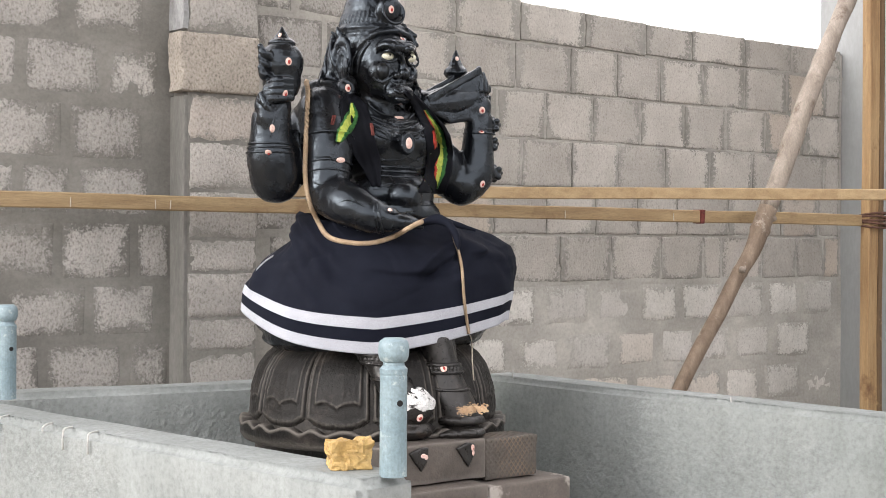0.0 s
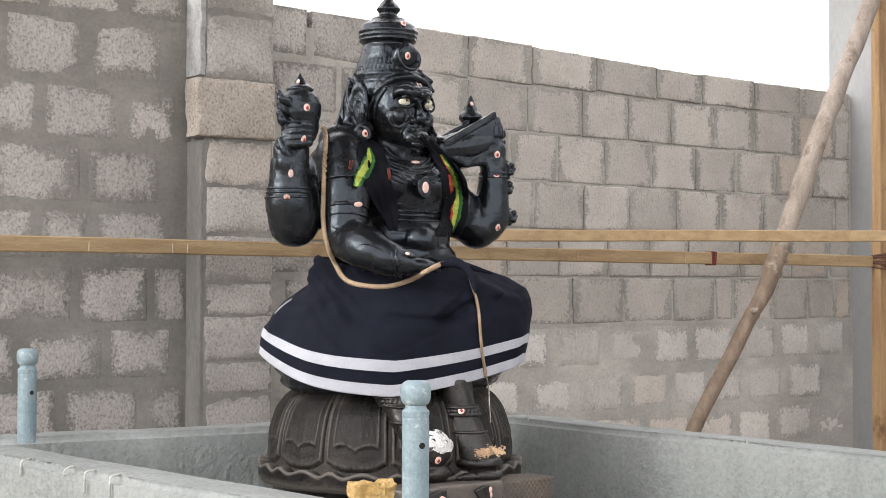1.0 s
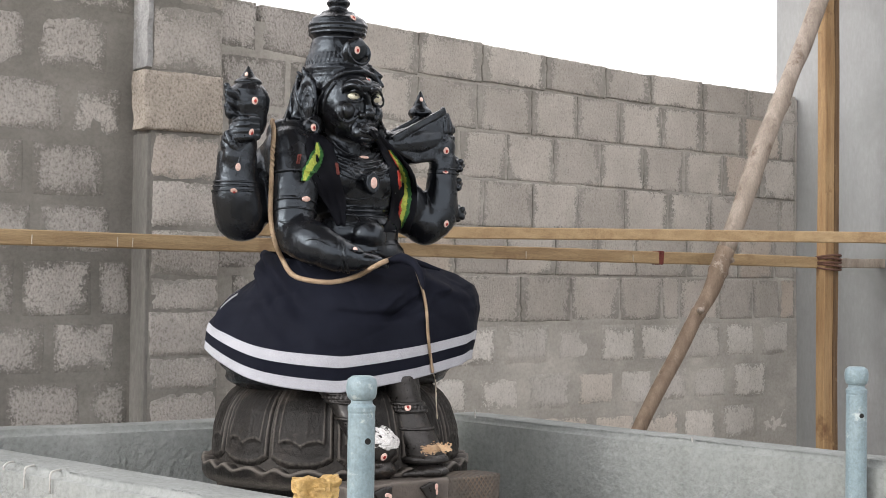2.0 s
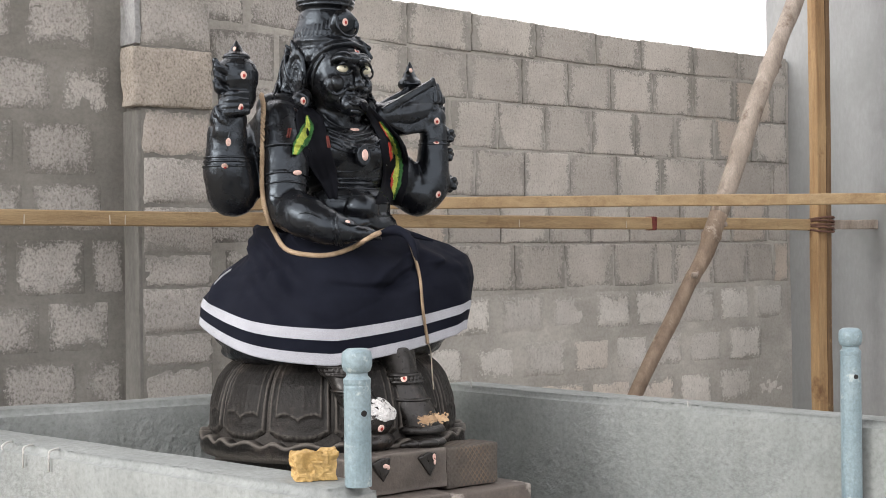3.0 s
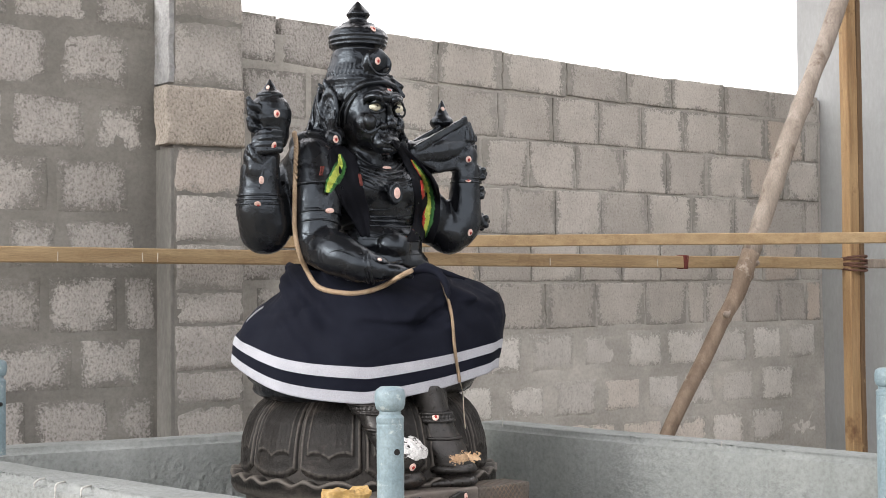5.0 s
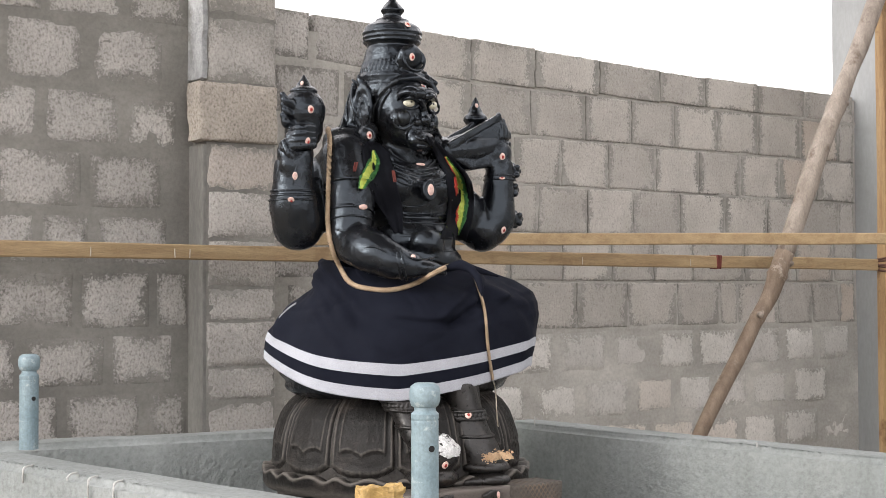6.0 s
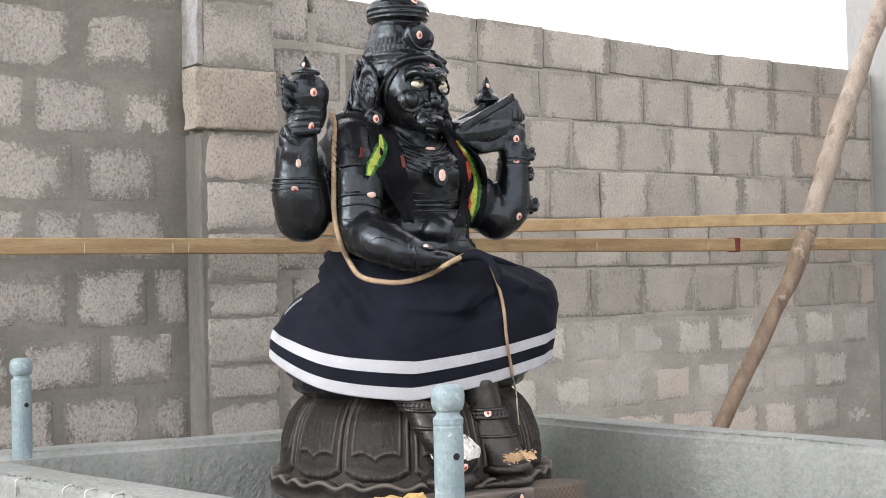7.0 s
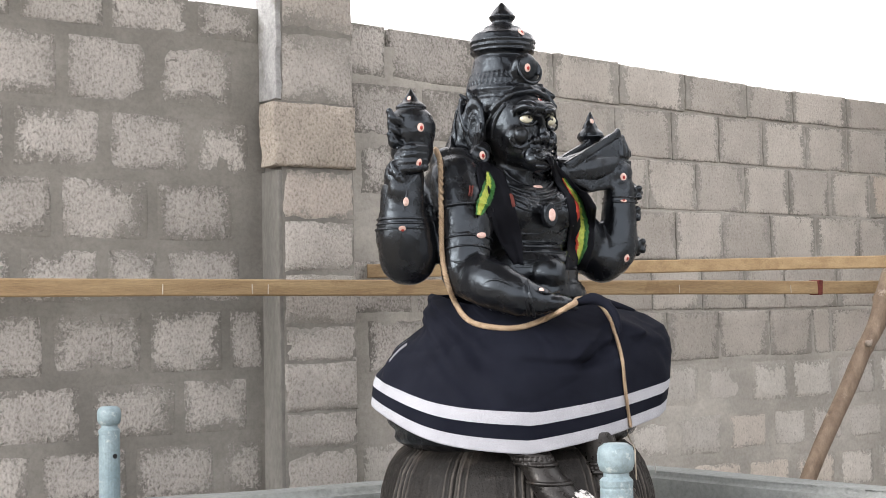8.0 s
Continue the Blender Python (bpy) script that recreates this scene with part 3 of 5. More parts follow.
board = sawn_beam((5.945, 3.975, 0.0), (5.950, 3.975, 4.2), 0.080, 0.056, OLDWOOD, "pale sawn board, brown and worn lower down", 0.006, 70, "board", "")
board.parent = upright
slat = sawn_beam((6.002, 3.972, 0.0), (6.006, 3.972, 4.2), 0.038, 0.052, DARKWOOD, "darker narrow slat nailed behind the board", 0.006, 70, "slat", "")
slat.parent = upright
bm = bmesh.new()
for k in range(5):
    hoop(bm, (5.968, 3.975, 1.645 + 0.014 * k), 0.066, 0.006, (8 - 4 * k, 5 * (k % 2), 0), 0.95, 28, 6)
thing("rope_lashing", "dark coir rope lashing round the timber joint", "rope", bm, surface("dark_rope", (0.060, 0.030, 0.020), (0.13, 0.062, 0.042), 40, 200, (0.8, 1)))


bm = bmesh.new()
for k in range(4):
    turn = box_bm((4.833 + 0.0075 * k, 4.0605, 1.6465), (4.839 + 0.0075 * k, 4.1115, 1.7085), 0.002, 1)
    bmesh.ops.rotate(turn, verts=turn.verts[:], cent=(4.845, 4.086, 1.6775), matrix=Matrix.Rotation(radians(3 * k - 4), 3, "Y"))
    wrap = bpy.data.meshes.new("wrap")
    turn.to_mesh(wrap)
    turn.free()
    bm.from_mesh(wrap)
    bpy.data.meshes.remove(wrap)
thing("string_tie", "dark red string tied round the timber beam", "string", bm, DULLRED)


def leaning_pole():
    pts = smooth_path([(3.80, 3.87, 0.0), (4.18, 3.87, 0.47), (4.495, 3.87, 0.924), (4.790, 3.87, 1.315), (4.945, 3.87, 1.52), (5.082, 3.87, 1.747), (5.332, 3.87, 2.223), (5.547, 3.88, 2.565), (5.78, 3.90, 2.93), (6.10, 3.92, 3.5)], 10)
    pole = thing("leaning_pole", "crooked bare wooden pole leaning behind the parapet", "pole")
    bm = bmesh.new()
    n = len(pts)
    pts = [p + Vector((1, 0, -0.62)) * 0.012 * noise.noise((i * 0.11, 5.0, 0.0)) for i, p in enumerate(pts)]
    radii = []
    for i in range(n):
        t = i / (n - 1)
        r = 0.033 + 0.009 * min(1.0, max(0.0, (t - 0.40) / 0.15)) + 0.005 * noise.noise((t * 7, 3.0, 0.0)) + 0.003 * noise.noise((t * 25, 1.0, 0.0))
        for knot in (0.385, 0.50, 0.62, 0.72):
            r += 0.006 * math.exp(-((t - knot) / 0.006) ** 2)
        radii.append(r)
    cut = next(i for i, p in enumerate(pts) if p.z > 1.70)
    tube(bm, pts[:cut + 1], radii[:cut + 1], 18)
    part("lower_stem", bm, BARK, pole, "brown stem with bark left on it", True)
    bm = bmesh.new()
    tube(bm, pts[cut:], radii[cut:], 18)
    part("upper_stem", bm, POLE, pole, "pale grey debarked stem", True)
    for t, ang in ((0.385, 2.2), (0.52, 0.4), (0.735, 5.2)):
        i = round(t * (n - 1))
        p = pts[i]
        out = Vector((math.cos(ang) * 0.7, -0.7, math.sin(ang) * 0.4))
        bm = bmesh.new()
        tube(bm, [p + out * 0.03, p + out * 0.052, p + out * 0.060], [0.016, 0.013, 0.008], 10)
        part("knot", bm, POLE, pole, "stub of a cut twig", True)
    return pole


leaning_pole()

# ---- nails and packet on the parapet ----
for x, y, h in ((3.118, 3.33, 0.028), (3.205, 2.46, 0.014)):
    bm = bmesh.new()
    lathe(bm, [(0.0022, 0), (0.0026, h * 0.6), (0.002, h)], segments=8)
    thing("wire_stub", "short pale wire stub sticking out of the parapet", "wire", bm, BLUESTEEL, (x + 0.02, y, TOP - 0.004), group="wire stubs")


for along, drop in ((0.20, 0.030), (0.325, 0.006), (0.380, 0.040), (0.445, 0.040)):
    x, y = 1.3525 + 0.30 * along, 3.603 - 1.63 * along
    bm = bmesh.new()
    tube(bm, smooth_path([(0.020, 0.004, 0.0), (0.004, 0.0, -0.001), (-0.006, -0.001, -0.008), (-0.007, -0.001, -0.012 - drop)], 4), [0.0026] * 13, 8)
    thing("wire_stub", "pale wire end bent down over the parapet's edge", "wire", bm, BLUESTEEL, (x, y, TOP + 0.001), group="wire stubs", smooth=True)


def packet():
    bm = box_bm((-0.041, -0.03, 0), (0.041, 0.03, 0.056), 0.004)
    bmesh.ops.subdivide_edges(bm, edges=bm.edges[:], cuts=11, use_grid_fill=True)
    for v in bm.verts:
        q = v.co * 30
        v.co += Vector((noise.noise(q), noise.noise(q + Vector((5, 0, 0))), noise.noise(q + Vector((0, 5, 0))) * (1 if v.co.z > 0.01 else 0))) * 0.007
        w = v.co * 85
        v.co += v.co.normalized() * 0.012 * (0.30 - abs(noise.noise(w)))
        v.co.z = max(v.co.z, 0.0005)
    ob = thing("paper_packet", "crumpled yellow paper packet on the parapet", "packet", at=(1.712, 2.112, TOP + 0.001))
    ob.rotation_euler = (0, 0, radians(-22))
    part("wrapper", bm, PAPER, ob)
    ragged_strip = box_bm((-0.012, -0.037, 0.036), (0.010, -0.034, 0.041), 0.001)
    part("flap", ragged_strip, PAPER, ob, "folded paper flap")
    return ob


packet()

# ---- stone pedestal ----
OX, OY = 2.46, 3.17
PED = (OX + 0.01, OY - 0.005)


def ragged_box(lo, hi, bevel, rough, cuts=6):
    bm = box_bm(lo, hi, bevel)
    bmesh.ops.subdivide_edges(bm, edges=[e for e in bm.edges if e.calc_length() > 0.08], cuts=cuts, use_grid_fill=True)
    for v in bm.verts:
        q = v.co * 16
        v.co += Vector((noise.noise(q), noise.noise(q + Vector((3, 0, 0))), noise.noise(q + Vector((0, 3, 0))))) * rough
    return bm


STAINED = surface("stained_stone", (0.085, 0.073, 0.064), (0.17, 0.145, 0.128), 6, 120, (0.6, 0.85), 0.3, 0.003, blotch=(5, (0.36, 0.33, 0.30), 0.52, 0.58))
STEP = surface("dusty_stone", (0.055, 0.047, 0.041), (0.115, 0.098, 0.085), 7, 90, (0.55, 0.85), 0.6, 0.004, blotch=(10, (0.13, 0.108, 0.092), 0.58, 0.72), wear=(0.17, 0.15, 0.135))
for name, lo, hi, mat, label in (
    ("base_slab", (-0.215, -0.30, 0.62), (0.28, 0.30, 0.995), STONE, "dark chiselled stone slab under the lotus seat"),
    ("front_slab", (-0.26, -0.46, 0.925), (0.072, -0.345, 1.030), STEP, "dark stone slab under the statue's foot"),
    ("hatched_slab", (0.075, -0.455, 0.915), (0.258, -0.345, 1.026), HATCHED, "dark stone slab with a chiselled cross-hatched face"),
    ("step_stone", (-0.26, -0.52, 0.62), (0.035, -0.345, 0.921), STEP, "dark stone step with pale smears"),
    ("step_stone", (0.039, -0.52, 0.62), (0.325, -0.345, 0.911), STAINED, "stained stone step with a bare pale patch"),
):
    thing(name, label, "stone slab", ragged_box(lo, hi, 0.006, 0.0025), mat, (OX, OY, 0), group="stones of the pedestal")


def lotus_radius(z):
    """Outline of the lotus seat."""
    prof = [(1.000, 0.372), (1.050, 0.366), (1.10, 0.364), (1.15, 0.356), (1.20, 0.340), (1.235, 0.318), (1.262, 0.285)]
    for (z0, r0), (z1, r1) in zip(prof, prof[1:]):
        if z <= z1:
            return r0 + (r1 - r0) * (z - z0) / (z1 - z0)
    return prof[-1][1]


def lotus_seat():
    seat = thing("lotus_pedestal", "dark weathered stone lotus seat with carved petals", "pedestal", at=(*PED, 0))
    bm = bmesh.new()
    lathe(bm, [(lotus_radius(z) - 0.013, z) for z in (1.0, 1.05, 1.10, 1.15, 1.20, 1.235, 1.262)], segments=64)
    part("core", bm, STONE, seat, smooth=True)
    # wavy rim
    bm = bmesh.new()
    n, rows = 240, []
    for k in range(n):
        a = 2 * math.pi * k / n
        wave = 0.5 + 0.5 * math.sin(a * 26 + 0.6 * math.sin(a * 12))
        ztop = 1.041 + 0.013 * wave
        rows.append([bm.verts.new((rr * math.cos(a), rr * math.sin(a), z)) for rr, z in ((0.352, 0.9965), (0.378, 0.9965), (0.386, 1.010), (0.385, ztop - 0.012), (0.389, ztop - 0.006), (0.388, ztop), (0.380, ztop + 0.002), (0.352, ztop - 0.002))])
    for k in range(n):
        r0, r1 = rows[k], rows[(k + 1) % n]
        for j in range(7):
            bm.faces.new((r0[j], r1[j], r1[j + 1], r0[j + 1]))
    part("rim", bm, STONE, seat, "wavy carved rim, chipped and paler along the edge", True)
    # petals
    count, nu, nv = 12, 56, 44
    bm = bmesh.new()
    half = math.pi / count * 0.97
    grid = []
    for j in range(nv + 1):
        v = j / nv
        row = []
        for i in range(nu + 1):
            u = 2 * i / nu - 1
            z = 1.052 + 0.205 * v
            side = 1 - abs(u)
            low = v - 0.13 * abs(u) ** 3
            edge = min(side * 0.9, low * 0.95 + 0.02)
            lip = math.exp(-((edge - 0.09) / 0.04) ** 2)
            scallop = 0.30 + 0.07 * abs(math.sin(u * math.pi * 1.1))
            inner = min(side - 0.30, v - scallop)
            panel = 1 / (1 + math.exp(-inner * 60))
            line = math.exp(-(inner / 0.032) ** 2)
            out = 0.005 * min(edge / 0.05, 1) + 0.0042 * lip + 0.003 * panel + 0.0040 * line
            if edge < 0.0:
                out = -0.01
            r = lotus_radius(z) - 0.014 + 0.0025 * noise.noise((u * 2.2, v * 2.6, 3.0)) + 0.0012 * noise.noise((u * 9, v * 9, 1.0)) + out * (1 - 0.5 * max(v - 0.8, 0) / 0.2)
            a = u * half
            row.append(bm.verts.new((r * math.cos(a), r * math.sin(a), z)))
        grid.append(row)
    for j in range(nv):
        for i in range(nu):
            bm.faces.new((grid[j][i], grid[j][i + 1], grid[j + 1][i + 1], grid[j + 1][i]))
    me = mesh_of("petal", bm, STONE, True)
    for k in range(count):
        ob = new("petal", me)
        ob.parent = seat
        ob.rotation_euler = (0, 0, 2 * math.pi * (k + 0.35) / count)
    return seat


lotus_seat()

# ---- the statue ----
from mathutils.bvhtree import BVHTree


def limb(bm, points, radii, steps=6, segments=18, squash=1.0):
    path = smooth_path(points, steps)
    n = len(points)
    rr = []
    for k in range(len(path)):
        t = k / (len(path) - 1) * (n - 1)
        i = min(int(t), n - 2)
        f = t - i
        f = f * f * (3 - 2 * f)
        rr.append(radii[i] + (radii[i + 1] - radii[i]) * f)
    tube(bm, path, rr, segments, squash)
    ball(bm, points[0], (radii[0],) * 3, u=14, v=10)
    ball(bm, points[-1], (radii[-1],) * 3, u=14, v=10)


def fused(bm, voxel, rounds):
    """The union of overlapping closed shapes as one smooth skin."""
    me = bpy.data.meshes.new("rough")
    bm.to_mesh(me)
    bm.free()
    ob = new("rough", me)
    rm = ob.modifiers.new("skin", "REMESH")
    rm.mode, rm.voxel_size = "VOXEL", voxel
    sm = ob.modifiers.new("soft", "SMOOTH")
    sm.factor, sm.iterations = 0.5, rounds
    deps = bpy.context.evaluated_depsgraph_get()
    done = bpy.data.meshes.new_from_object(ob.evaluated_get(deps))
    bpy.data.objects.remove(ob)
    return done


def facing(u, depth, z):
    """A point of the statue by its place across the front, its depth behind that and its height."""
    return Vector((0.785 * u + 0.615 * depth, -0.615 * u + 0.785 * depth, z))


OTHER_LEG, OTHER_LEAN = (-0.165, -0.285, 1.245), (0.40, -0.62)


def bell(bm, profile, segments=36, base=(0.030, -0.318, 1.216), lean=(0.23, -0.18)):
    """A turned shape whose axis leans with the lowered leg."""
    rings = []
    for r, z in profile:
        f = base[2] - z
        c = Vector((base[0] + lean[0] * f, base[1] + lean[1] * f, z))
        rings.append([bm.verts.new(c + Vector((r * math.cos(2 * math.pi * k / segments), r * math.sin(2 * math.pi * k / segments), 0))) for k in range(segments)])
    for r0, r1 in zip(rings, rings[1:]):
        for k in range(segments):
            bm.faces.new((r0[k], r0[(k + 1) % segments], r1[(k + 1) % segments], r1[k]))
    bm.faces.new(rings[0][::-1])
    bm.faces.new(rings[-1])


def body_mass():
    bm = bmesh.new()
    # lap and folded legs
    ball(bm, (0.015, -0.02, 1.345), (0.385, 0.285, 0.118))
    ball(bm, (0.0, 0.0, 1.46), (0.30, 0.22, 0.15))
    ball(bm, (0.26, -0.13, 1.46), (0.15, 0.13, 0.085))
    ball(bm, (0.015, -0.005, 1.285), (0.350, 0.262, 0.064))
    # trunk
    ball(bm, (0.040, 0.0, 1.63), (0.135, 0.105, 0.13))
    ball(bm, (0.045, -0.035, 1.695), (0.138, 0.115, 0.088))
    ball(bm, (0.055, -0.065, 1.630), (0.135, 0.110, 0.075))
    ball(bm, (0.045, 0.01, 1.83), (0.165, 0.115, 0.115))
    ball(bm, (-0.030, -0.035, 1.855), (0.085, 0.082, 0.062))
    ball(bm, (0.118, -0.035, 1.855), (0.085, 0.082, 0.062))
    ball(bm, (0.03, 0.03, 1.925), (0.20, 0.085, 0.065))
    limb(bm, [(0.03, 0.02, 1.92), (0.025, 0.0, 2.02)], [0.072, 0.062])
    # head
    ball(bm, (0.025, -0.005, 2.085), (0.090, 0.103, 0.110))
    ball(bm, (0.027, -0.045, 2.022), (0.075, 0.068, 0.052))
    ball(bm, (-0.022, -0.070, 2.045), (0.034, 0.034, 0.034))
    ball(bm, (0.078, -0.070, 2.045), (0.034, 0.034, 0.034))
    # hair behind the ears
    ball(bm, (-0.060, 0.065, 2.040), (0.048, 0.050, 0.100), (0, -16, 0))
    ball(bm, (0.108, 0.065, 2.040), (0.048, 0.050, 0.100), (0, 16, 0))
    limb(bm, [facing(-0.112, 0.000, 2.158), facing(-0.112, 0.010, 2.120), facing(-0.110, 0.015, 2.070), facing(-0.118, 0.015, 2.020)], [0.010, 0.022, 0.036, 0.046])
    # brow and jaw
    ball(bm, facing(0.078, -0.055, 2.118), (0.066, 0.050, 0.024))
    ball(bm, facing(0.085, -0.060, 1.985), (0.046, 0.040, 0.032))
    # wide-rimmed vessel between the rear left hand and the shoulder
    outline = [(0.02, 1.978), (0.90, 2.075), (1.0, 2.070), (1.02, 1.975), (0.86, 1.935), (0.45, 1.915), (0.08, 1.950)]
    a, b = Vector((0.180, 0.005, 0)), Vector((0.385, -0.020, 0))
    front = [bm.verts.new(a.lerp(b, s) + Vector((0, -0.030, z))) for s, z in outline]
    back = [bm.verts.new(a.lerp(b, s) + Vector((0, 0.030, z))) for s, z in outline]
    bm.faces.new(front)
    bm.faces.new(back[::-1])
    for i in range(len(outline)):
        k = (i + 1) % len(outline)
        bm.faces.new((front[k], front[i], back[i], back[k]))
    ball(bm, (-0.105, 0.050, 1.965), (0.100, 0.070, 0.060), (0, 18, 0))
    ball(bm, (0.165, 0.050, 1.960), (0.100, 0.070, 0.060), (0, -18, 0))
    # belly over the waistcloth
    ball(bm, facing(0.098, -0.085, 1.686), (0.058, 0.062, 0.052))
    ball(bm, facing(0.092, -0.075, 1.640), (0.070, 0.066, 0.040))
    # front right arm, hand on the lap
    limb(bm, [(-0.155, 0.015, 1.925), facing(-0.110, -0.145, 1.83), facing(-0.108, -0.164, 1.76), facing(-0.108, -0.178, 1.695)], [0.078, 0.073, 0.067, 0.062])
    limb(bm, [facing(-0.108, -0.178, 1.690), (-0.184, -0.170, 1.660), (-0.156, -0.226, 1.634), (-0.112, -0.262, 1.620)], [0.060, 0.062, 0.052, 0.036])
    ball(bm, facing(0.112, -0.265, 1.613), (0.050, 0.040, 0.024), (0, 5, -30))
    for k in range(4):
        limb(bm, [facing(0.125, -0.284 + 0.016 * k, 1.612), facing(0.145, -0.276 + 0.016 * k, 1.610), facing(0.162, -0.262 + 0.016 * k, 1.598)], [0.012, 0.011, 0.008], 3, 10)
    # rear right arm, raised
    limb(bm, [(-0.16, 0.06, 1.90), (-0.24, 0.055, 1.80), (-0.310, 0.01, 1.737)], [0.072, 0.072, 0.072])
    limb(bm, [(-0.310, 0.01, 1.737), (-0.332, -0.003, 1.79), (-0.338, -0.01, 1.86), (-0.333, -0.012, 1.92)], [0.074, 0.070, 0.056, 0.050])
    ball(bm, (-0.335, -0.015, 1.935), (0.056, 0.040, 0.052))
    ball(bm, (-0.345, -0.035, 1.90), (0.048, 0.028, 0.04))
    # rear left arm, raised
    limb(bm, [(0.20, 0.05, 1.89), (0.260, 0.045, 1.805), (0.335, 0.0, 1.735)], [0.080, 0.078, 0.066])
    limb(bm, [(0.335, 0.0, 1.735), (0.372, -0.018, 1.77), (0.380, -0.025, 1.86), (0.384, -0.028, 1.93)], [0.066, 0.062, 0.049, 0.043])
    ball(bm, (0.382, -0.026, 1.972), (0.042, 0.038, 0.048))
    ball(bm, (0.262, 0.010, 1.790), (0.078, 0.062, 0.080), (0, 30, 0))
    # the lowered leg
    bmesh.ops.create_cube(bm, size=1, matrix=Matrix.Translation((0.026, -0.285, 1.285)) @ Euler((radians(-8), radians(-6), radians(22))).to_matrix().to_4x4() @ Matrix.Diagonal((0.088, 0.085, 0.16, 1)))
    bell(bm, [(0.046, 1.30), (0.046, 1.235), (0.048, 1.19), (0.054, 1.165), (0.061, 1.135), (0.067, 1.10), (0.068, 1.075), (0.058, 1.062), (0.055, 1.034)])
    ball(bm, (0.050, -0.385, 1.040), (0.066, 0.060, 0.020), (0, 0, -38))
    # the other foot, drawn in beside the first
    ball(bm, (-0.110, -0.372, 1.118), (0.060, 0.056, 0.052))
    ball(bm, (-0.110, -0.350, 1.055), (0.075, 0.07, 0.03))
    bell(bm, [(0.046, 1.33), (0.044, 1.26), (0.046, 1.215), (0.053, 1.18), (0.057, 1.15), (0.050, 1.115)], base=OTHER_LEG, lean=OTHER_LEAN)
    return bm


def ornaments(bm):
    """Carved work laid over the body: crown, face, jewels, attributes."""
    lathe(bm, [(0.090, 2.105), (0.100, 2.118), (0.104, 2.135), (0.103, 2.152), (0.098, 2.160), (0.099, 2.172), (0.101, 2.180), (0.097, 2.189), (0.093, 2.196), (0.095, 2.204), (0.091, 2.212), (0.085, 2.235), (0.079, 2.262), (0.074, 2.274), (0.079, 2.280), (0.087, 2.286), (0.084, 2.292), (0.089, 2.298), (0.086, 2.305), (0.090, 2.312), (0.086, 2.320), (0.082, 2.331), (0.066, 2.341), (0.052, 2.347), (0.050, 2.353), (0.040, 2.358), (0.029, 2.364), (0.027, 2.371), (0.033, 2.378), (0.036, 2.384), (0.030, 2.394), (0.014, 2.412), (0.002, 2.424)], (0.020, 0.028), 48)
    # strands of the turban under the crest
    for k in range(44):
        a = 2 * math.pi * k / 44
        limb(bm, [(0.020 + 0.094 * math.cos(a), 0.028 + 0.094 * math.sin(a), 2.196), (0.020 + 0.088 * math.cos(a + 0.05), 0.028 + 0.088 * math.sin(a + 0.05), 2.222)], [0.0042, 0.0030], 2, 6)
    # crest disc
    ball(bm, (0.024, -0.060, 2.226), (0.046, 0.022, 0.046), (12, 0, 0))
    hoop(bm, (0.025, -0.078, 2.226), 0.037, 0.005, (78, 0, 0))
    # ears and ear discs
    for s, x in ((-1, -0.085), (1, 0.138)):
        hoop(bm, (x + 0.008 * s, 0.012, 2.085), 0.026, 0.008, (90, 0, 65 * s), 2.1, 28, 8)
        hoop(bm, (x + 0.012 * s, 0.006, 2.075), 0.013, 0.005, (90, 0, 65 * s), 2.2, 24, 6)
        ball(bm, (x, 0.018, 2.085), (0.016, 0.030, 0.060))
        ball(bm, (x - 0.008 * -s, 0.0, 1.998), (0.026, 0.026, 0.029))
        hoop(bm, (x + 0.012 * s, -0.012, 1.998), 0.024, 0.005, (90, 0, 50 * s), 1.0, 20, 6)
        limb(bm, [(x, 0.02, 2.14), (x + 0.01 * s, 0.025, 2.165), (x + 0.012 * s, 0.03, 2.18)], [0.016, 0.011, 0.004], 3, 8)
        for k in range(5):
            limb(bm, [(x + 0.004 * s, 0.035 - 0.012 * k, 2.12 - 0.01 * k), (x + 0.012 * s, 0.03 - 0.012 * k, 2.06), (x + 0.012 * s, 0.03 - 0.008 * k, 2.015)], [0.006, 0.006, 0.005], 4, 6)
    # necklaces, pendant, belt
    ball(bm, (0.046, -0.118, 1.842), (0.026, 0.013, 0.034))
    hoop(bm, (0.046, -0.126, 1.842), 0.021, 0.004, (90, 0, 0), 1.3, 24, 6)
    # arm bands and bangles
    for c, r, turn in ((facing(-0.108, -0.162, 1.768), 0.069, (-14, 8, 0)), (facing(-0.108, -0.168, 1.742), 0.067, (-14, 8, 0)), (facing(-0.110, -0.141, 1.846), 0.074, (-14, 8, 0)), ((-0.336, -0.006, 1.828), 0.062, (0, 0, 0)), ((-0.335, -0.005, 1.816), 0.065, (0, 0, 0)), ((-0.334, -0.004, 1.803), 0.068, (0, 0, 0)), ((0.385, -0.026, 1.905), 0.045, (0, 0, 0)), ((0.385, -0.026, 1.892), 0.048, (0, 0, 0))):
        hoop(bm, c, r, 0.0038, turn, 1.0, 32, 8)
    for p in ((-0.140, -0.240, 1.629), (-0.130, -0.248, 1.626)):
        hoop(bm, p, 0.047, 0.004, (80, 0, 53), 1.0, 28, 8)
    # anklets of the lowered leg
    for prof in (((0.030, 1.230), (0.053, 1.228), (0.056, 1.222), (0.051, 1.219), (0.051, 1.207), (0.057, 1.204), (0.055, 1.198), (0.030, 1.196)), ((0.030, 1.162), (0.060, 1.160), (0.062, 1.154), (0.058, 1.150), (0.030, 1.149)), ((0.030, 1.086), (0.071, 1.084), (0.077, 1.076), (0.077, 1.067), (0.070, 1.061), (0.030, 1.060))):
        bell(bm, prof)
    for k in range(26):
        a = 2 * math.pi * k / 26
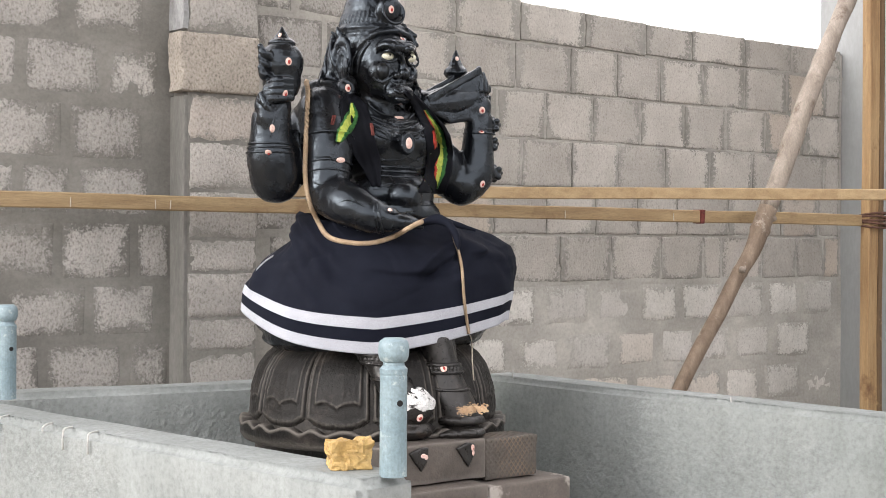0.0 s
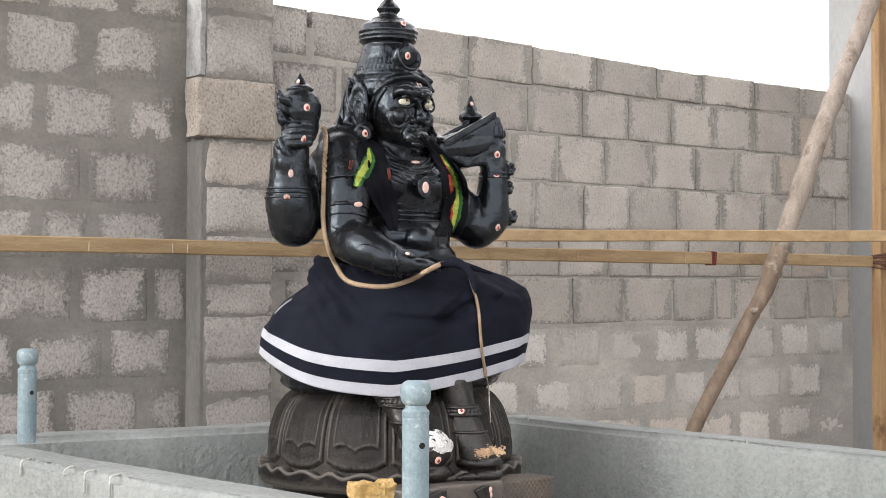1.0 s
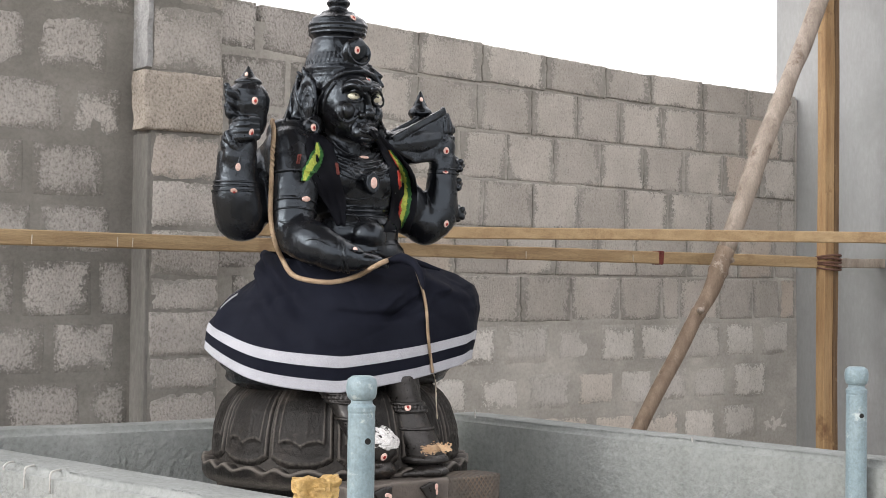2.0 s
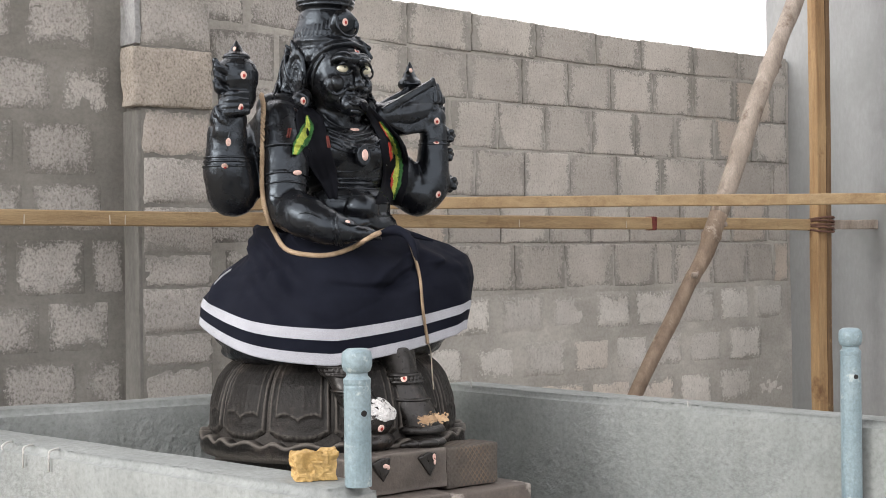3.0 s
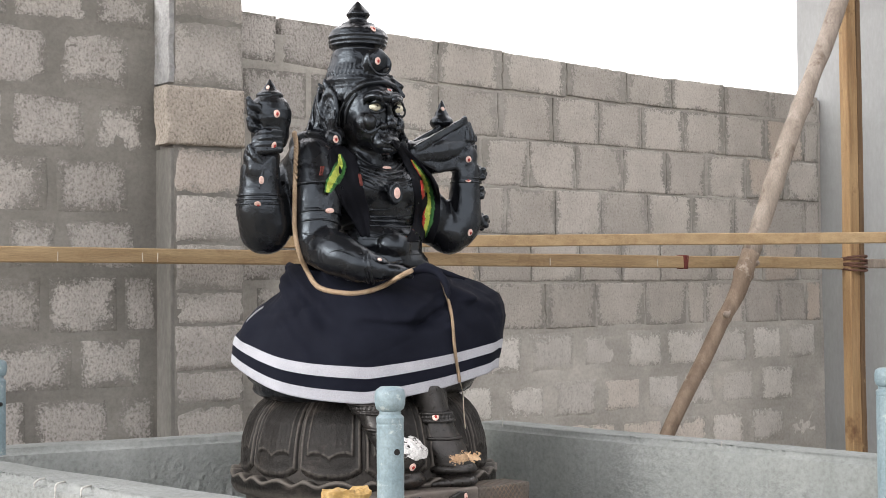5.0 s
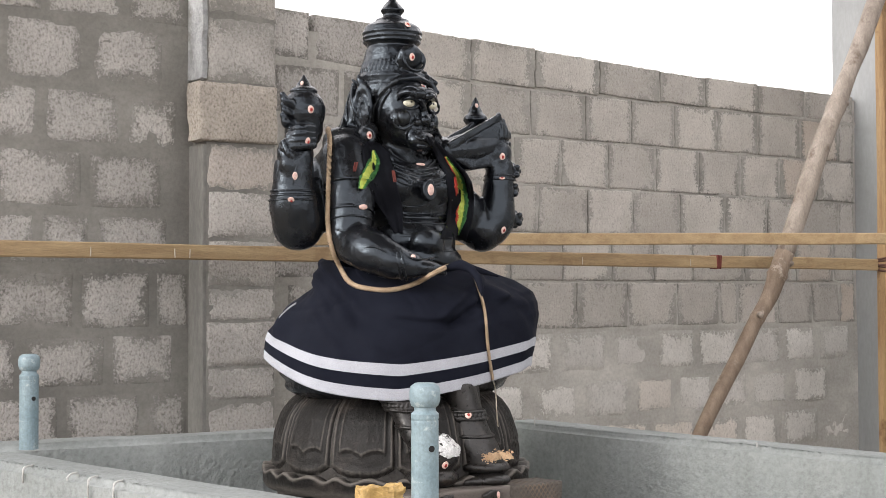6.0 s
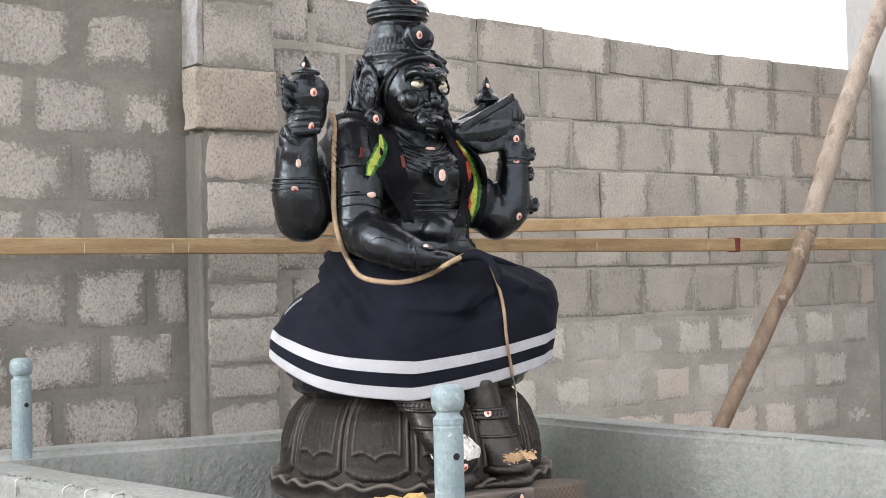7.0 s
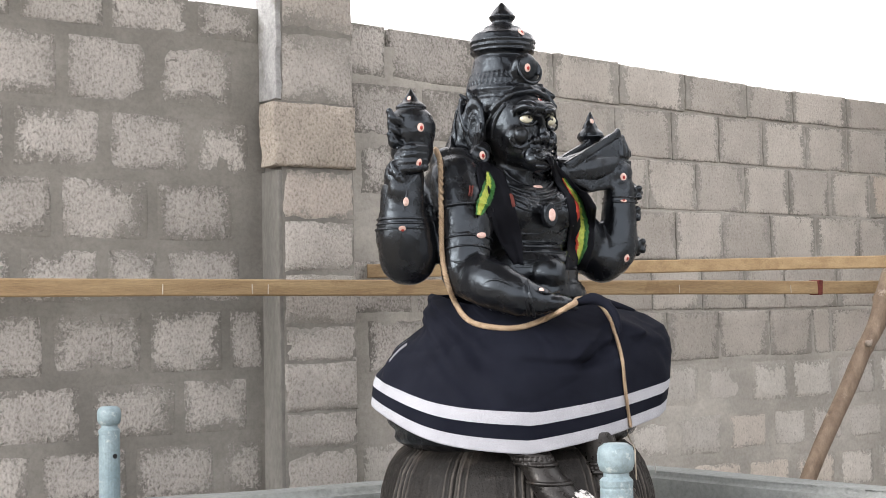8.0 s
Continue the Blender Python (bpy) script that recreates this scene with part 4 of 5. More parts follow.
        ball(bm, (0.031 + 0.052 * math.cos(a), -0.319 + 0.052 * math.sin(a), 1.213), (0.005, 0.005, 0.005), u=6, v=5)
    for prof in (((0.030, 1.262), (0.050, 1.260), (0.053, 1.254), (0.048, 1.251), (0.048, 1.238), (0.054, 1.235), (0.052, 1.229), (0.030, 1.227)), ((0.030, 1.196), (0.055, 1.194), (0.057, 1.189), (0.053, 1.185), (0.030, 1.184))):
        bell(bm, prof, base=OTHER_LEG, lean=OTHER_LEAN)
    for k in range(24):
        a = 2 * math.pi * k / 24
        ball(bm, (-0.165 + 0.049 * math.cos(a), -0.285 + 0.049 * math.sin(a), 1.245), (0.005, 0.005, 0.005), u=6, v=5)
    # toes, and the pointed tips carved on the slab below
    for p, size, turn in (((-0.004, -0.402, 1.040), (0.024, 0.014, 0.012), -38), ((0.034, -0.430, 1.043), (0.028, 0.015, 0.014), -38), ((-0.022, -0.388, 1.037), (0.014, 0.012, 0.010), -38)):
        ball(bm, p, size, (0, 0, turn))
    for x in (-0.150, 0.004):
        front = [bm.verts.new((x + dx, -0.467, z)) for dx, z in ((-0.034, 1.012), (0.0, 1.024), (0.028, 1.022), (0.026, 0.990), (0.006, 0.960))]
        rear = [bm.verts.new((v.co.x, -0.452, v.co.z)) for v in front]
        bm.faces.new(front)
        bm.faces.new(rear[::-1])
        for i in range(5):
            k = (i + 1) % 5
            bm.faces.new((front[k], front[i], rear[i], rear[k]))
    for dx in (-0.018, 0.004):
        limb(bm, [(-0.352 + dx, -0.062, 1.845), (-0.345 + dx, -0.062, 1.875), (-0.335 + dx, -0.058, 1.905)], [0.003, 0.004, 0.003], 4, 8)
    lathe(bm, [(0.050, 1.838), (0.062, 1.842), (0.060, 1.868), (0.058, 1.900), (0.054, 1.914), (0.045, 1.918)], (-0.333, -0.004), 28, ellipse=(1.0, 0.8))
    # attribute in the rear right hand: turned drum with a finial
    lathe(bm, [(0.024, 1.955), (0.044, 1.972), (0.053, 1.995), (0.054, 2.020), (0.060, 2.045), (0.061, 2.070), (0.053, 2.092), (0.043, 2.104), (0.036, 2.108), (0.040, 2.113), (0.037, 2.120), (0.022, 2.130), (0.013, 2.145), (0.002, 2.163)], (-0.292, 0.012), 28)
    for z, s in ((2.080, 0.020), (2.052, 0.016), (2.022, 0.018)):
        limb(bm, [(-0.335, -0.005, z - 0.012), (-0.362, -0.012, z - 0.004), (-0.374, -0.012, z + 0.016)], [s * 0.9, s * 0.8, s * 0.45], 4, 10)
    for k in range(4):
        limb(bm, [(-0.378 + 0.008 * k, -0.030, 1.945 + 0.016 * k), (-0.345, -0.060, 1.950 + 0.017 * k), (-0.300, -0.054, 1.956 + 0.016 * k)], [0.013, 0.013, 0.011], 4, 10)
    limb(bm, [(-0.350, -0.045, 1.90), (-0.372, -0.045, 1.93), (-0.380, -0.03, 1.96)], [0.013, 0.013, 0.010], 4, 10)
    # attribute in the rear left hand: shallow bowl, finial and raised fingers
    lathe(bm, [(0.030, 2.068), (0.040, 2.082), (0.036, 2.094), (0.024, 2.106), (0.022, 2.114), (0.013, 2.128), (0.008, 2.142), (0.001, 2.156)], (0.350, 0.050), 24)
    for y0, y1, far in ((-0.026, -0.040, 0.374), (0.052, 0.034, 0.345)):
        p, q = Vector((0.184, y0, 1.990)), Vector((far, y1, 1.990 + 0.55 * (far - 0.184)))
        way = (q - p).normalized()
        side = Vector((0.12, 1, 0)).normalized()
        up = way.cross(side)
        up = up if up.z > 0 else -up
        ends = []
        for c, wide in ((p, 0.006), (p.lerp(q, 0.25), 0.012), (p.lerp(q, 0.8), 0.012), (q, 0.005)):
            ends.append([bm.verts.new(c + side * a * wide + up * b) for a, b in ((-1, 0.004), (1, 0.004), (1, -0.016), (-1, -0.016))])
        for r0, r1 in zip(ends, ends[1:]):
            for k in range(4):
                bm.faces.new((r0[k], r0[(k + 1) % 4], r1[(k + 1) % 4], r1[k]))
        bm.faces.new(ends[0][::-1])
        bm.faces.new(ends[-1])
    limb(bm, [(0.20, 0.005, 1.972), (0.29, 0.0, 1.985), (0.36, -0.01, 2.0)], [0.040, 0.052, 0.042], 6, 14)
    for x, y0, top in ((0.374, -0.040, 2.092), (0.392, -0.038, 2.075), (0.408, -0.030, 2.045)):
        limb(bm, [(x, y0, 1.975), (x + 0.002, y0 - 0.004, 2.03), (x, y0 + 0.006, top)], [0.013, 0.013, 0.009], 5, 10)
    for x, z in ((0.432, 1.920), (0.424, 1.862), (0.440, 1.772)):
        limb(bm, [(0.395, -0.035, z), (x - 0.004, -0.04, z)], [0.032, 0.021], 4, 10)
        limb(bm, [(x - 0.004, -0.042, z), (x + 0.012, -0.044, z + 0.001)], [0.017, 0.010], 4, 10)
        for k in range(5):
            a = 2 * math.pi * k / 5
            ball(bm, (x - 0.004, -0.042 + 0.020 * math.cos(a), z + 0.020 * math.sin(a)), (0.010, 0.010, 0.010), u=8, v=6)
    return bm


# horizontal way into the scene across the statue's front
ACROSS = Vector((0.615, 0.785, 0.02)).normalized()


def dropped(tree, p, lift=0.0):
    """Lays p onto the surface that is met along ACROSS; keeps p where nothing is met."""
    p = Vector(p)
    hit, normal, _, _ = tree.ray_cast(p - ACROSS * 1.0, ACROSS)
    if hit is None:
        return p, -ACROSS
    return hit + normal * lift, normal


def jewels(bm, tree):
    """Necklaces, belts and threads that follow the skin under them."""
    def down(p, way):
        hit, normal, _, _ = tree.ray_cast(Vector(p), Vector(way).normalized())
        return hit

    for r, d, small, beads in ((0.075, 0.050, 0.004, 0), (0.092, 0.068, 0.006, 0), (0.110, 0.086, 0.004, 30), (0.128, 0.104, 0.005, 0), (0.138, 0.114, 0.003, 34)):
        line = []
        for k in range(41):
            a = radians(-82 + 164 * k / 40)
            hit = down((0.042 + r * math.sin(a), -0.5, 1.975 - d * math.cos(a) ** 0.8), (0, 1, 0))
            if hit and hit.y < 0.02:
                line.append(hit)
        if len(line) > 4:
            tube(bm, line, [small] * len(line), 8)
            for k in range(beads):
                p = line[round(k * (len(line) - 1) / max(beads - 1, 1))]
                ball(bm, p + Vector((0, -0.002, -0.005)), (0.0048, 0.005, 0.007), u=8, v=6)
    for z, small in ((1.786, 0.004), (1.772, 0.008), (1.757, 0.004), (1.735, 0.0025), (1.716, 0.0025), (1.676, 0.003), (1.662, 0.003)):
        line = []
        for k in range(45):
            a = radians(-110 + 220 * k / 44)
            hit = down((0.045 + 0.4 * math.sin(a), -0.4 * math.cos(a), z - 0.012 * math.cos(a)), (-math.sin(a), math.cos(a), 0))
            if hit and (hit - Vector((0.045, 0, z))).length < 0.17:
                line.append(hit)
        if len(line) > 4:
            tube(bm, line, [small] * len(line), 8)
            if small > 0.007:
                for p in line:
                    ball(bm, p + Vector((0, -0.004, 0)), (0.006, 0.006, 0.004), u=8, v=6)


def features(bm, tree):
    """Carved face, ears, folds and bands that lie on the skin; lines run across the front and up."""
    def on(u, z, lift=0.0):
        return dropped(tree, facing(u, 0.0, z), lift)[0]

    def ridge(line, radii, lift=0.0, steps=5):
        limb(bm, [on(u, z, lift) for u, z in line], radii, steps, 8)

    # headband: a broad strip with a rolled lower lip
    ridge([(-0.030, 2.118), (-0.004, 2.142), (0.032, 2.161), (0.077, 2.166), (0.115, 2.155), (0.134, 2.134)], [0.006, 0.009, 0.010, 0.011, 0.010, 0.007], 0.006, 8)
    ridge([(-0.040, 2.134), (0.000, 2.158), (0.045, 2.177), (0.096, 2.179), (0.130, 2.162)], [0.006, 0.011, 0.012, 0.011, 0.007], 0.004, 8)
    ridge([(-0.060, 2.140), (-0.010, 2.172), (0.045, 2.192), (0.100, 2.192)], [0.005, 0.009, 0.009, 0.006], 0.004, 8)
    # combed hair on the temple
    for k in range(6):
        ridge([(-0.004 - 0.005 * k, 2.136 - 0.004 * k), (-0.030 - 0.004 * k, 2.116 - 0.007 * k), (-0.046 - 0.002 * k, 2.090 - 0.006 * k), (-0.052, 2.060 - 0.004 * k)], [0.0035, 0.0045, 0.0045, 0.003], 0.001)
    ridge([(0.002, 2.132), (-0.018, 2.106), (-0.030, 2.076), (-0.034, 2.050)], [0.004, 0.006, 0.006, 0.004], 0.002)
    # furrows of the forehead and brows
    ridge([(0.022, 2.128), (0.048, 2.141), (0.076, 2.136), (0.088, 2.124)], [0.003, 0.0045, 0.0045, 0.003])
    ridge([(0.096, 2.124), (0.113, 2.134), (0.130, 2.128)], [0.003, 0.0045, 0.003])
    ridge([(0.024, 2.102), (0.034, 2.116), (0.050, 2.122), (0.069, 2.117), (0.084, 2.098)], [0.004, 0.008, 0.009, 0.009, 0.006], 0.002)
    ridge([(0.100, 2.098), (0.110, 2.112), (0.123, 2.115), (0.134, 2.106)], [0.006, 0.009, 0.008, 0.004], 0.002)
    # swollen lids round the eyes
    for u0, z0, wide in ((0.059, 2.093, 0.023), (0.123, 2.086, 0.017)):
        for up, r in ((1, 0.0050), (-1, 0.0045)):
            ridge([(u0 + wide * math.cos(radians(a)), z0 + up * 0.0155 * math.sin(radians(a))) for a in (0, 35, 65, 90, 115, 145, 180)], [r * 0.6, r, r, r, r, r, r * 0.6], 0.004)
    # nose with broad wings
    ridge([(0.090, 2.104), (0.092, 2.080), (0.094, 2.058), (0.097, 2.042)], [0.007, 0.010, 0.013, 0.017], 0.006)
    for u, z, r in ((0.079, 2.035, 0.013), (0.114, 2.033, 0.012)):
        ball(bm, on(u, z, 0.004), (r, r, r * 0.85), u=12, v=9)
    # swelling cheeks, each with a curling whisker round it
    ball(bm, on(0.043, 2.050, -0.006), (0.021, 0.021, 0.024), u=14, v=10)
    ball(bm, on(0.128, 2.046, -0.008), (0.014, 0.016, 0.022), u=14, v=10)
    ridge([(0.072, 2.062), (0.072, 2.046), (0.060, 2.028), (0.040, 2.018), (0.022, 2.024), (0.012, 2.036), (0.016, 2.045)], [0.003, 0.004, 0.0055, 0.006, 0.005, 0.005, 0.003], 0.001, 6)
    ridge([(0.122, 2.040), (0.132, 2.024), (0.138, 2.012)], [0.004, 0.006, 0.005], 0.004)
    ridge([(0.060, 2.020), (0.046, 2.004), (0.048, 1.990)], [0.003, 0.005, 0.003], 0.002)
    # parted lips and chin
    ball(bm, on(0.094, 2.001, -0.010), (0.024, 0.014, 0.013), u=14, v=10)
    ridge([(0.064, 2.019), (0.078, 2.013), (0.096, 2.012), (0.112, 2.016), (0.126, 2.024)], [0.002, 0.005, 0.006, 0.005, 0.002], 0.001)
    ridge([(0.068, 2.002), (0.080, 1.991), (0.096, 1.987), (0.112, 1.995), (0.122, 2.006)], [0.002, 0.005, 0.0065, 0.005, 0.002], 0.001)
    ball(bm, on(0.092, 1.964, -0.006), (0.020, 0.016, 0.012), u=12, v=9)
    # ear: pointed tip, rim, back edge and inner loop
    ridge([(-0.116, 2.172), (-0.096, 2.158), (-0.078, 2.144), (-0.070, 2.110), (-0.066, 2.068), (-0.068, 2.030)], [0.003, 0.008, 0.009, 0.009, 0.008, 0.006], 0.008, 7)
    ridge([(-0.112, 2.150), (-0.112, 2.112), (-0.105, 2.080), (-0.090, 2.044)], [0.005, 0.007, 0.007, 0.004], 0.006, 7)
    ridge([(-0.090, 2.108), (-0.082, 2.114), (-0.077, 2.090), (-0.082, 2.064), (-0.091, 2.078), (-0.092, 2.104)], [0.0035] * 6, 0.010)
    ridge([(-0.108, 2.140), (-0.090, 2.132), (-0.078, 2.126)], [0.004, 0.005, 0.004], 0.010)
    for k in range(5):
        ridge([(-0.124 - 0.003 * k, 2.130 - 0.012 * k), (-0.132 - 0.003 * k, 2.090 - 0.010 * k), (-0.128 - 0.005 * k, 2.050 - 0.010 * k)], [0.002, 0.005, 0.003], 0.001)
    # disc hanging from the ear
    disc = on(-0.068, 2.006, 0.010)
    ball(bm, disc, (0.026, 0.026, 0.028), u=18, v=12)
    hoop(bm, disc - ACROSS * 0.012, 0.020, 0.004, (90, 0, -38), 1.0, 24, 6)
    # broad collar of the necklace
    for k in range(4):
        d = 0.016 * k
        ridge([(-0.010 - 0.4 * d, 1.930 - 0.6 * d), (0.030, 1.912 - d), (0.075, 1.900 - d), (0.118, 1.908 - d), (0.150 + 0.3 * d, 1.930 - 0.6 * d)], [0.003, 0.0045, 0.005, 0.0045, 0.003], 0.001, 7)
    # creases under the breast, over the waist and across the belly
    ridge([(0.004, 1.812), (0.040, 1.796), (0.085, 1.798), (0.108, 1.806)], [0.002, 0.004, 0.004, 0.002])
    ridge([(0.112, 1.806), (0.135, 1.798), (0.160, 1.812)], [0.002, 0.004, 0.002])
    ridge([(0.022, 1.722), (0.050, 1.716), (0.076, 1.722)], [0.002, 0.004, 0.002])
    ridge([(0.060, 1.652), (0.100, 1.642), (0.140, 1.650)], [0.002, 0.004, 0.002])
    hoop(bm, on(0.106, 1.683, 0.001), 0.006, 0.002, (80, 0, 38), 1.0, 14, 6)
    # edge of the forearm and the sleeve's hem
    ridge([(-0.066, 1.668), (-0.036, 1.678), (-0.004, 1.668), (0.048, 1.634)], [0.002, 0.0045, 0.0045, 0.002], 0.0, 7)
    ridge([(-0.160, 1.735), (-0.120, 1.722), (-0.075, 1.735)], [0.002, 0.004, 0.002])
    ridge([(-0.165, 1.808), (-0.120, 1.796), (-0.070, 1.806)], [0.002, 0.003, 0.002])


def hewn(bm, depth):
    """Leaves the small flats and dints of the chisel on a smooth skin."""
    bm.normal_update()
    moves = []
    for v in bm.verts:
        c = v.co
        n = noise.noise(c * 22) + 0.6 * noise.noise(c * 48 + Vector((3, 0, 0)))
        moves.append(v.normal * depth * n * (1.5 if c.z > 2.11 else 1.0))
    for v, m in zip(bm.verts, moves):
        v.co += m


def build_statue():
    skin = fused(body_mass(), 0.0050, 12)
    carving = bmesh.new()
    ornaments(carving)
    under = bmesh.new()
    under.from_mesh(skin)
    skin_tree = BVHTree.FromBMesh(under)
    jewels(carving, skin_tree)
    features(carving, skin_tree)
    under.free()
    fine = fused(carving, 0.0026, 2)
    bm = bmesh.new()
    bm.from_mesh(skin)
    bm.from_mesh(fine)
    hewn(bm, 0.0016)
    tree = BVHTree.FromBMesh(bm)
    for f in bm.faces:
        f.smooth = True

    def patch(p, size, index, thick=0.0022):
        at, normal = dropped(tree, p)
        q = normal.to_track_quat("Z", "Y").to_matrix().to_4x4()
        ball(bm, None, None, u=12, v=8, index=index, matrix=Matrix.Translation(at) @ q @ Matrix.Diagonal((size[0], size[1], thick, 1)))

    for f in bm.faces:
        c = f.calc_center_median()
        if c.z < 1.34 and c.y < -0.2:
            f.material_index = 7
    # eyes
    for x, y in ((-0.006, -0.097), (0.072, -0.097)):
        ball(bm, (x, y, 2.093), (0.020, 0.014, 0.0135), index=1)
        ball(bm, (x - 0.001, y - 0.0128, 2.094), (0.0034, 0.0022, 0.0034), u=12, v=8, index=4)
    # dots of paste with a red centre
    dots = [(-0.295, -0.035, 2.057), (-0.312, -0.05, 1.964), (-0.361, -0.06, 1.867), (-0.374, -0.06, 1.801), (-0.091, -0.02, 2.000), (0.025, -0.12, 2.146), (0.017, -0.08, 2.230), (0.015, -0.06, 2.329), (0.353, -0.08, 1.961), (0.350, -0.08, 1.895), (0.340, -0.10, 1.735), (0.020, -0.34, 1.216), (-0.118, -0.42, 1.095), (-0.134, -0.335, 1.248)]
    for p in dots:
        patch(p, (0.0095, 0.0115), 2)
        patch(Vector(p) + Vector((0.001, 0, -0.001)), (0.0046, 0.0060), 3, 0.0046)
    for p, size, index in (((0.021, -0.11, 1.921), (0.018, 0.007), 2), ((0.047, -0.13, 1.842), (0.012, 0.017), 2), ((-0.169, -0.11, 1.785), (0.014, 0.008), 2), ((-0.089, -0.24, 1.645), (0.007, 0.008), 2), ((0.353, 0.048, 2.128), (0.006, 0.009), 2), ((-0.296, 0.012, 2.136), (0.005, 0.008), 2), ((-0.150, -0.48, 1.002), (0.009, 0.006), 2), ((-0.141, -0.48, 0.998), (0.006, 0.007), 2), ((0.012, -0.48, 1.010), (0.006, 0.009), 2), ((0.014, -0.48, 0.996), (0.004, 0.008), 2), ((0.012, -0.48, 1.008), (0.003, 0.006), 3), ):
        patch(p, size, index, 0.003)
    # flaking paste rubbed over the ankle
    flakes = random.Random(8)
    for _ in range(700):
        s, t = flakes.uniform(-1, 1) * flakes.random() ** 0.4, flakes.gauss(0, 0.5)
        patch(Vector((0.058, -0.42, 1.104)) + Vector((0.785, -0.615, 0)) * 0.044 * s + Vector((0, 0, 0.011 * t + 0.004 * s)), (flakes.uniform(0.0010, 0.0042), flakes.uniform(0.0008, 0.0022)), 6, 0.0010)
    me = bpy.data.meshes.new("statue")
    bm.to_mesh(me)
    bm.free()
    for m in (OILED, IVORY, MARK, VERMILION, HOLE, WHITE, SANDAL, LEG):
        me.materials.append(m)
    ob = new("seated_statue", me)
    ob.location = (OX, OY, 0)
    tagged(ob, "black oiled stone statue of a seated crowned deity", "statue")
    return tree


statue_tree = build_statue()

# ---- cloth round the lap ----
def aside_of(p, mid, right):
    return (p - mid).dot(right)


def wrapped_cloth():
    # height over the hem, left reach, right reach across the view
    levels = [(0.0, 0.362, 0.392), (0.026, 0.363, 0.398), (0.054, 0.361, 0.406), (0.079, 0.355, 0.412), (0.115, 0.322, 0.416), (0.145, 0.288, 0.420), (0.175, 0.255, 0.416), (0.205, 0.228, 0.400), (0.232, 0.216, 0.352), (0.255, 0.214, 0.280), (0.275, 0.211, 0.215), (0.295, 0.205, 0.17)]
    # tension folds: across the front and up, from and to, depth, width
    folds = [(-0.215, 1.600, -0.110, 1.520, 0.008, 0.014), (-0.205, 1.630, -0.090, 1.548, 0.007, 0.012), (-0.215, 1.575, -0.150, 1.500, 0.006, 0.012), (-0.235, 1.560, -0.290, 1.450, 0.012, 0.016),
             (0.262, 1.540, 0.190, 1.503, -0.010, 0.009), (0.190, 1.503, 0.050, 1.512, -0.010, 0.010), (0.250, 1.595, 0.170, 1.530, 0.009, 0.012), (0.245, 1.590, 0.320, 1.552, 0.009, 0.012),
             (0.255, 1.575, 0.370, 1.530, 0.007, 0.012), (-0.120, 1.500, 0.020, 1.455, 0.006, 0.018), (0.230, 1.585, 0.262, 1.500, 0.008, 0.010), (-0.200, 1.500, -0.120, 1.440, 0.005, 0.014)]
    fine = []
    for (h0, l0, r0), (h1, l1, r1) in zip(levels, levels[1:]):
        steps = 7
        for s in range(steps):
            f = s / steps
            fine.append((h0 + (h1 - h0) * f, l0 + (l1 - l0) * f, r0 + (r1 - r0) * f))
    fine.append(levels[-1])
    n = 300
    bm = bmesh.new()
    rows = []
    right = Vector((0.785, -0.615, 0))
    for h, l, r in fine:
        k = (l + r) / 2 / 0.396
        mid = right * ((r - l) / 2 + 0.012) + Vector((0.615, 0.785, 0)) * (-0.035 * (1 - h / 0.3))
        row = []
        for i in range(n):
            a = 2 * math.pi * i / n
            e = 0.86
            ca, sa = math.cos(a), math.sin(a)
            ex, ey = math.copysign(abs(ca) ** e, ca), math.copysign(abs(sa) ** e, sa)
            p = mid + Vector((0.425 * k * ex, 0.315 * k * ey, 0))
            front = max(0.0, -(p - mid).normalized().dot(Vector((0.615, 0.785, 0))))
            loose = max(0.0, 1 - h / 0.26)
            fold = 0.005 * math.sin(a * 9 + 14 * h) * noise.noise((a * 1.3, h * 5, 2.0)) + 0.010 * noise.noise((math.cos(a) * 2.2, math.sin(a) * 2.2, h * 5.0))
            line = a * 2.1 + h * 9
            tucks = (1 - abs(noise.noise((line, h * 3.0, 11.0)))) ** 4 * 0.012 * min(1.0, h * 6) + (1 - abs(noise.noise((a * 2.0 - h * 16, h * 2.0, 21.0)))) ** 5 * 0.009 * min(1.0, h * 5)
            crease = tucks + 0.012 * max(0.0, noise.noise((a * 5 + h * 9, h * 14, 7.0))) * (0.3 + h * 4) + 0.006 * max(0.0, noise.noise((a * 14 + h * 30, h * 8, 3.0))) * min(1.0, h * 5)
            here = (p.dot(right), 1.343 + h)
            pull = 0.0
            if front > 0:
                for u0, z0, u1, z1, deep, wide in folds:
                    du, dz = u1 - u0, z1 - z0
                    t = ((here[0] - u0) * du + (here[1] - z0) * dz) / (du * du + dz * dz)
                    gap = math.hypot(here[0] - u0 - du * t, here[1] - z0 - dz * t)
                    fade = 1.0 if 0 <= t <= 1 else math.exp(-((min(abs(t), abs(t - 1)) / 0.25) ** 2))
                    pull += 1.7 * deep * fade * math.exp(-(gap / wide) ** 2)
            p = p + (p - mid).normalized() * (fold * 0.7 - crease * 0.55 + pull)
            aside = (p - mid).normalized().dot(right)
            reach = min(1.0, abs(aside_of(p, mid, right) - (r - l) * 0.02) / ((l + r) / 2 + 0.01))
            out = math.sqrt(reach * reach + 0.002)
            dip = (1 - min(1.0, out) ** 2.1 if aside < 0 else min(1.0, max(0.0, 1.045 - out)) ** 1.08) * min(1.0, front * 6) if front > 0 else 0.0
            p.z = 1.350 + h - 0.093 * dip * (0.35 + 0.65 * loose) - 0.020 * aside * loose + 0.003 * math.sin(a * 5)
            row.append(bm.verts.new(p))
        rows.append(row)
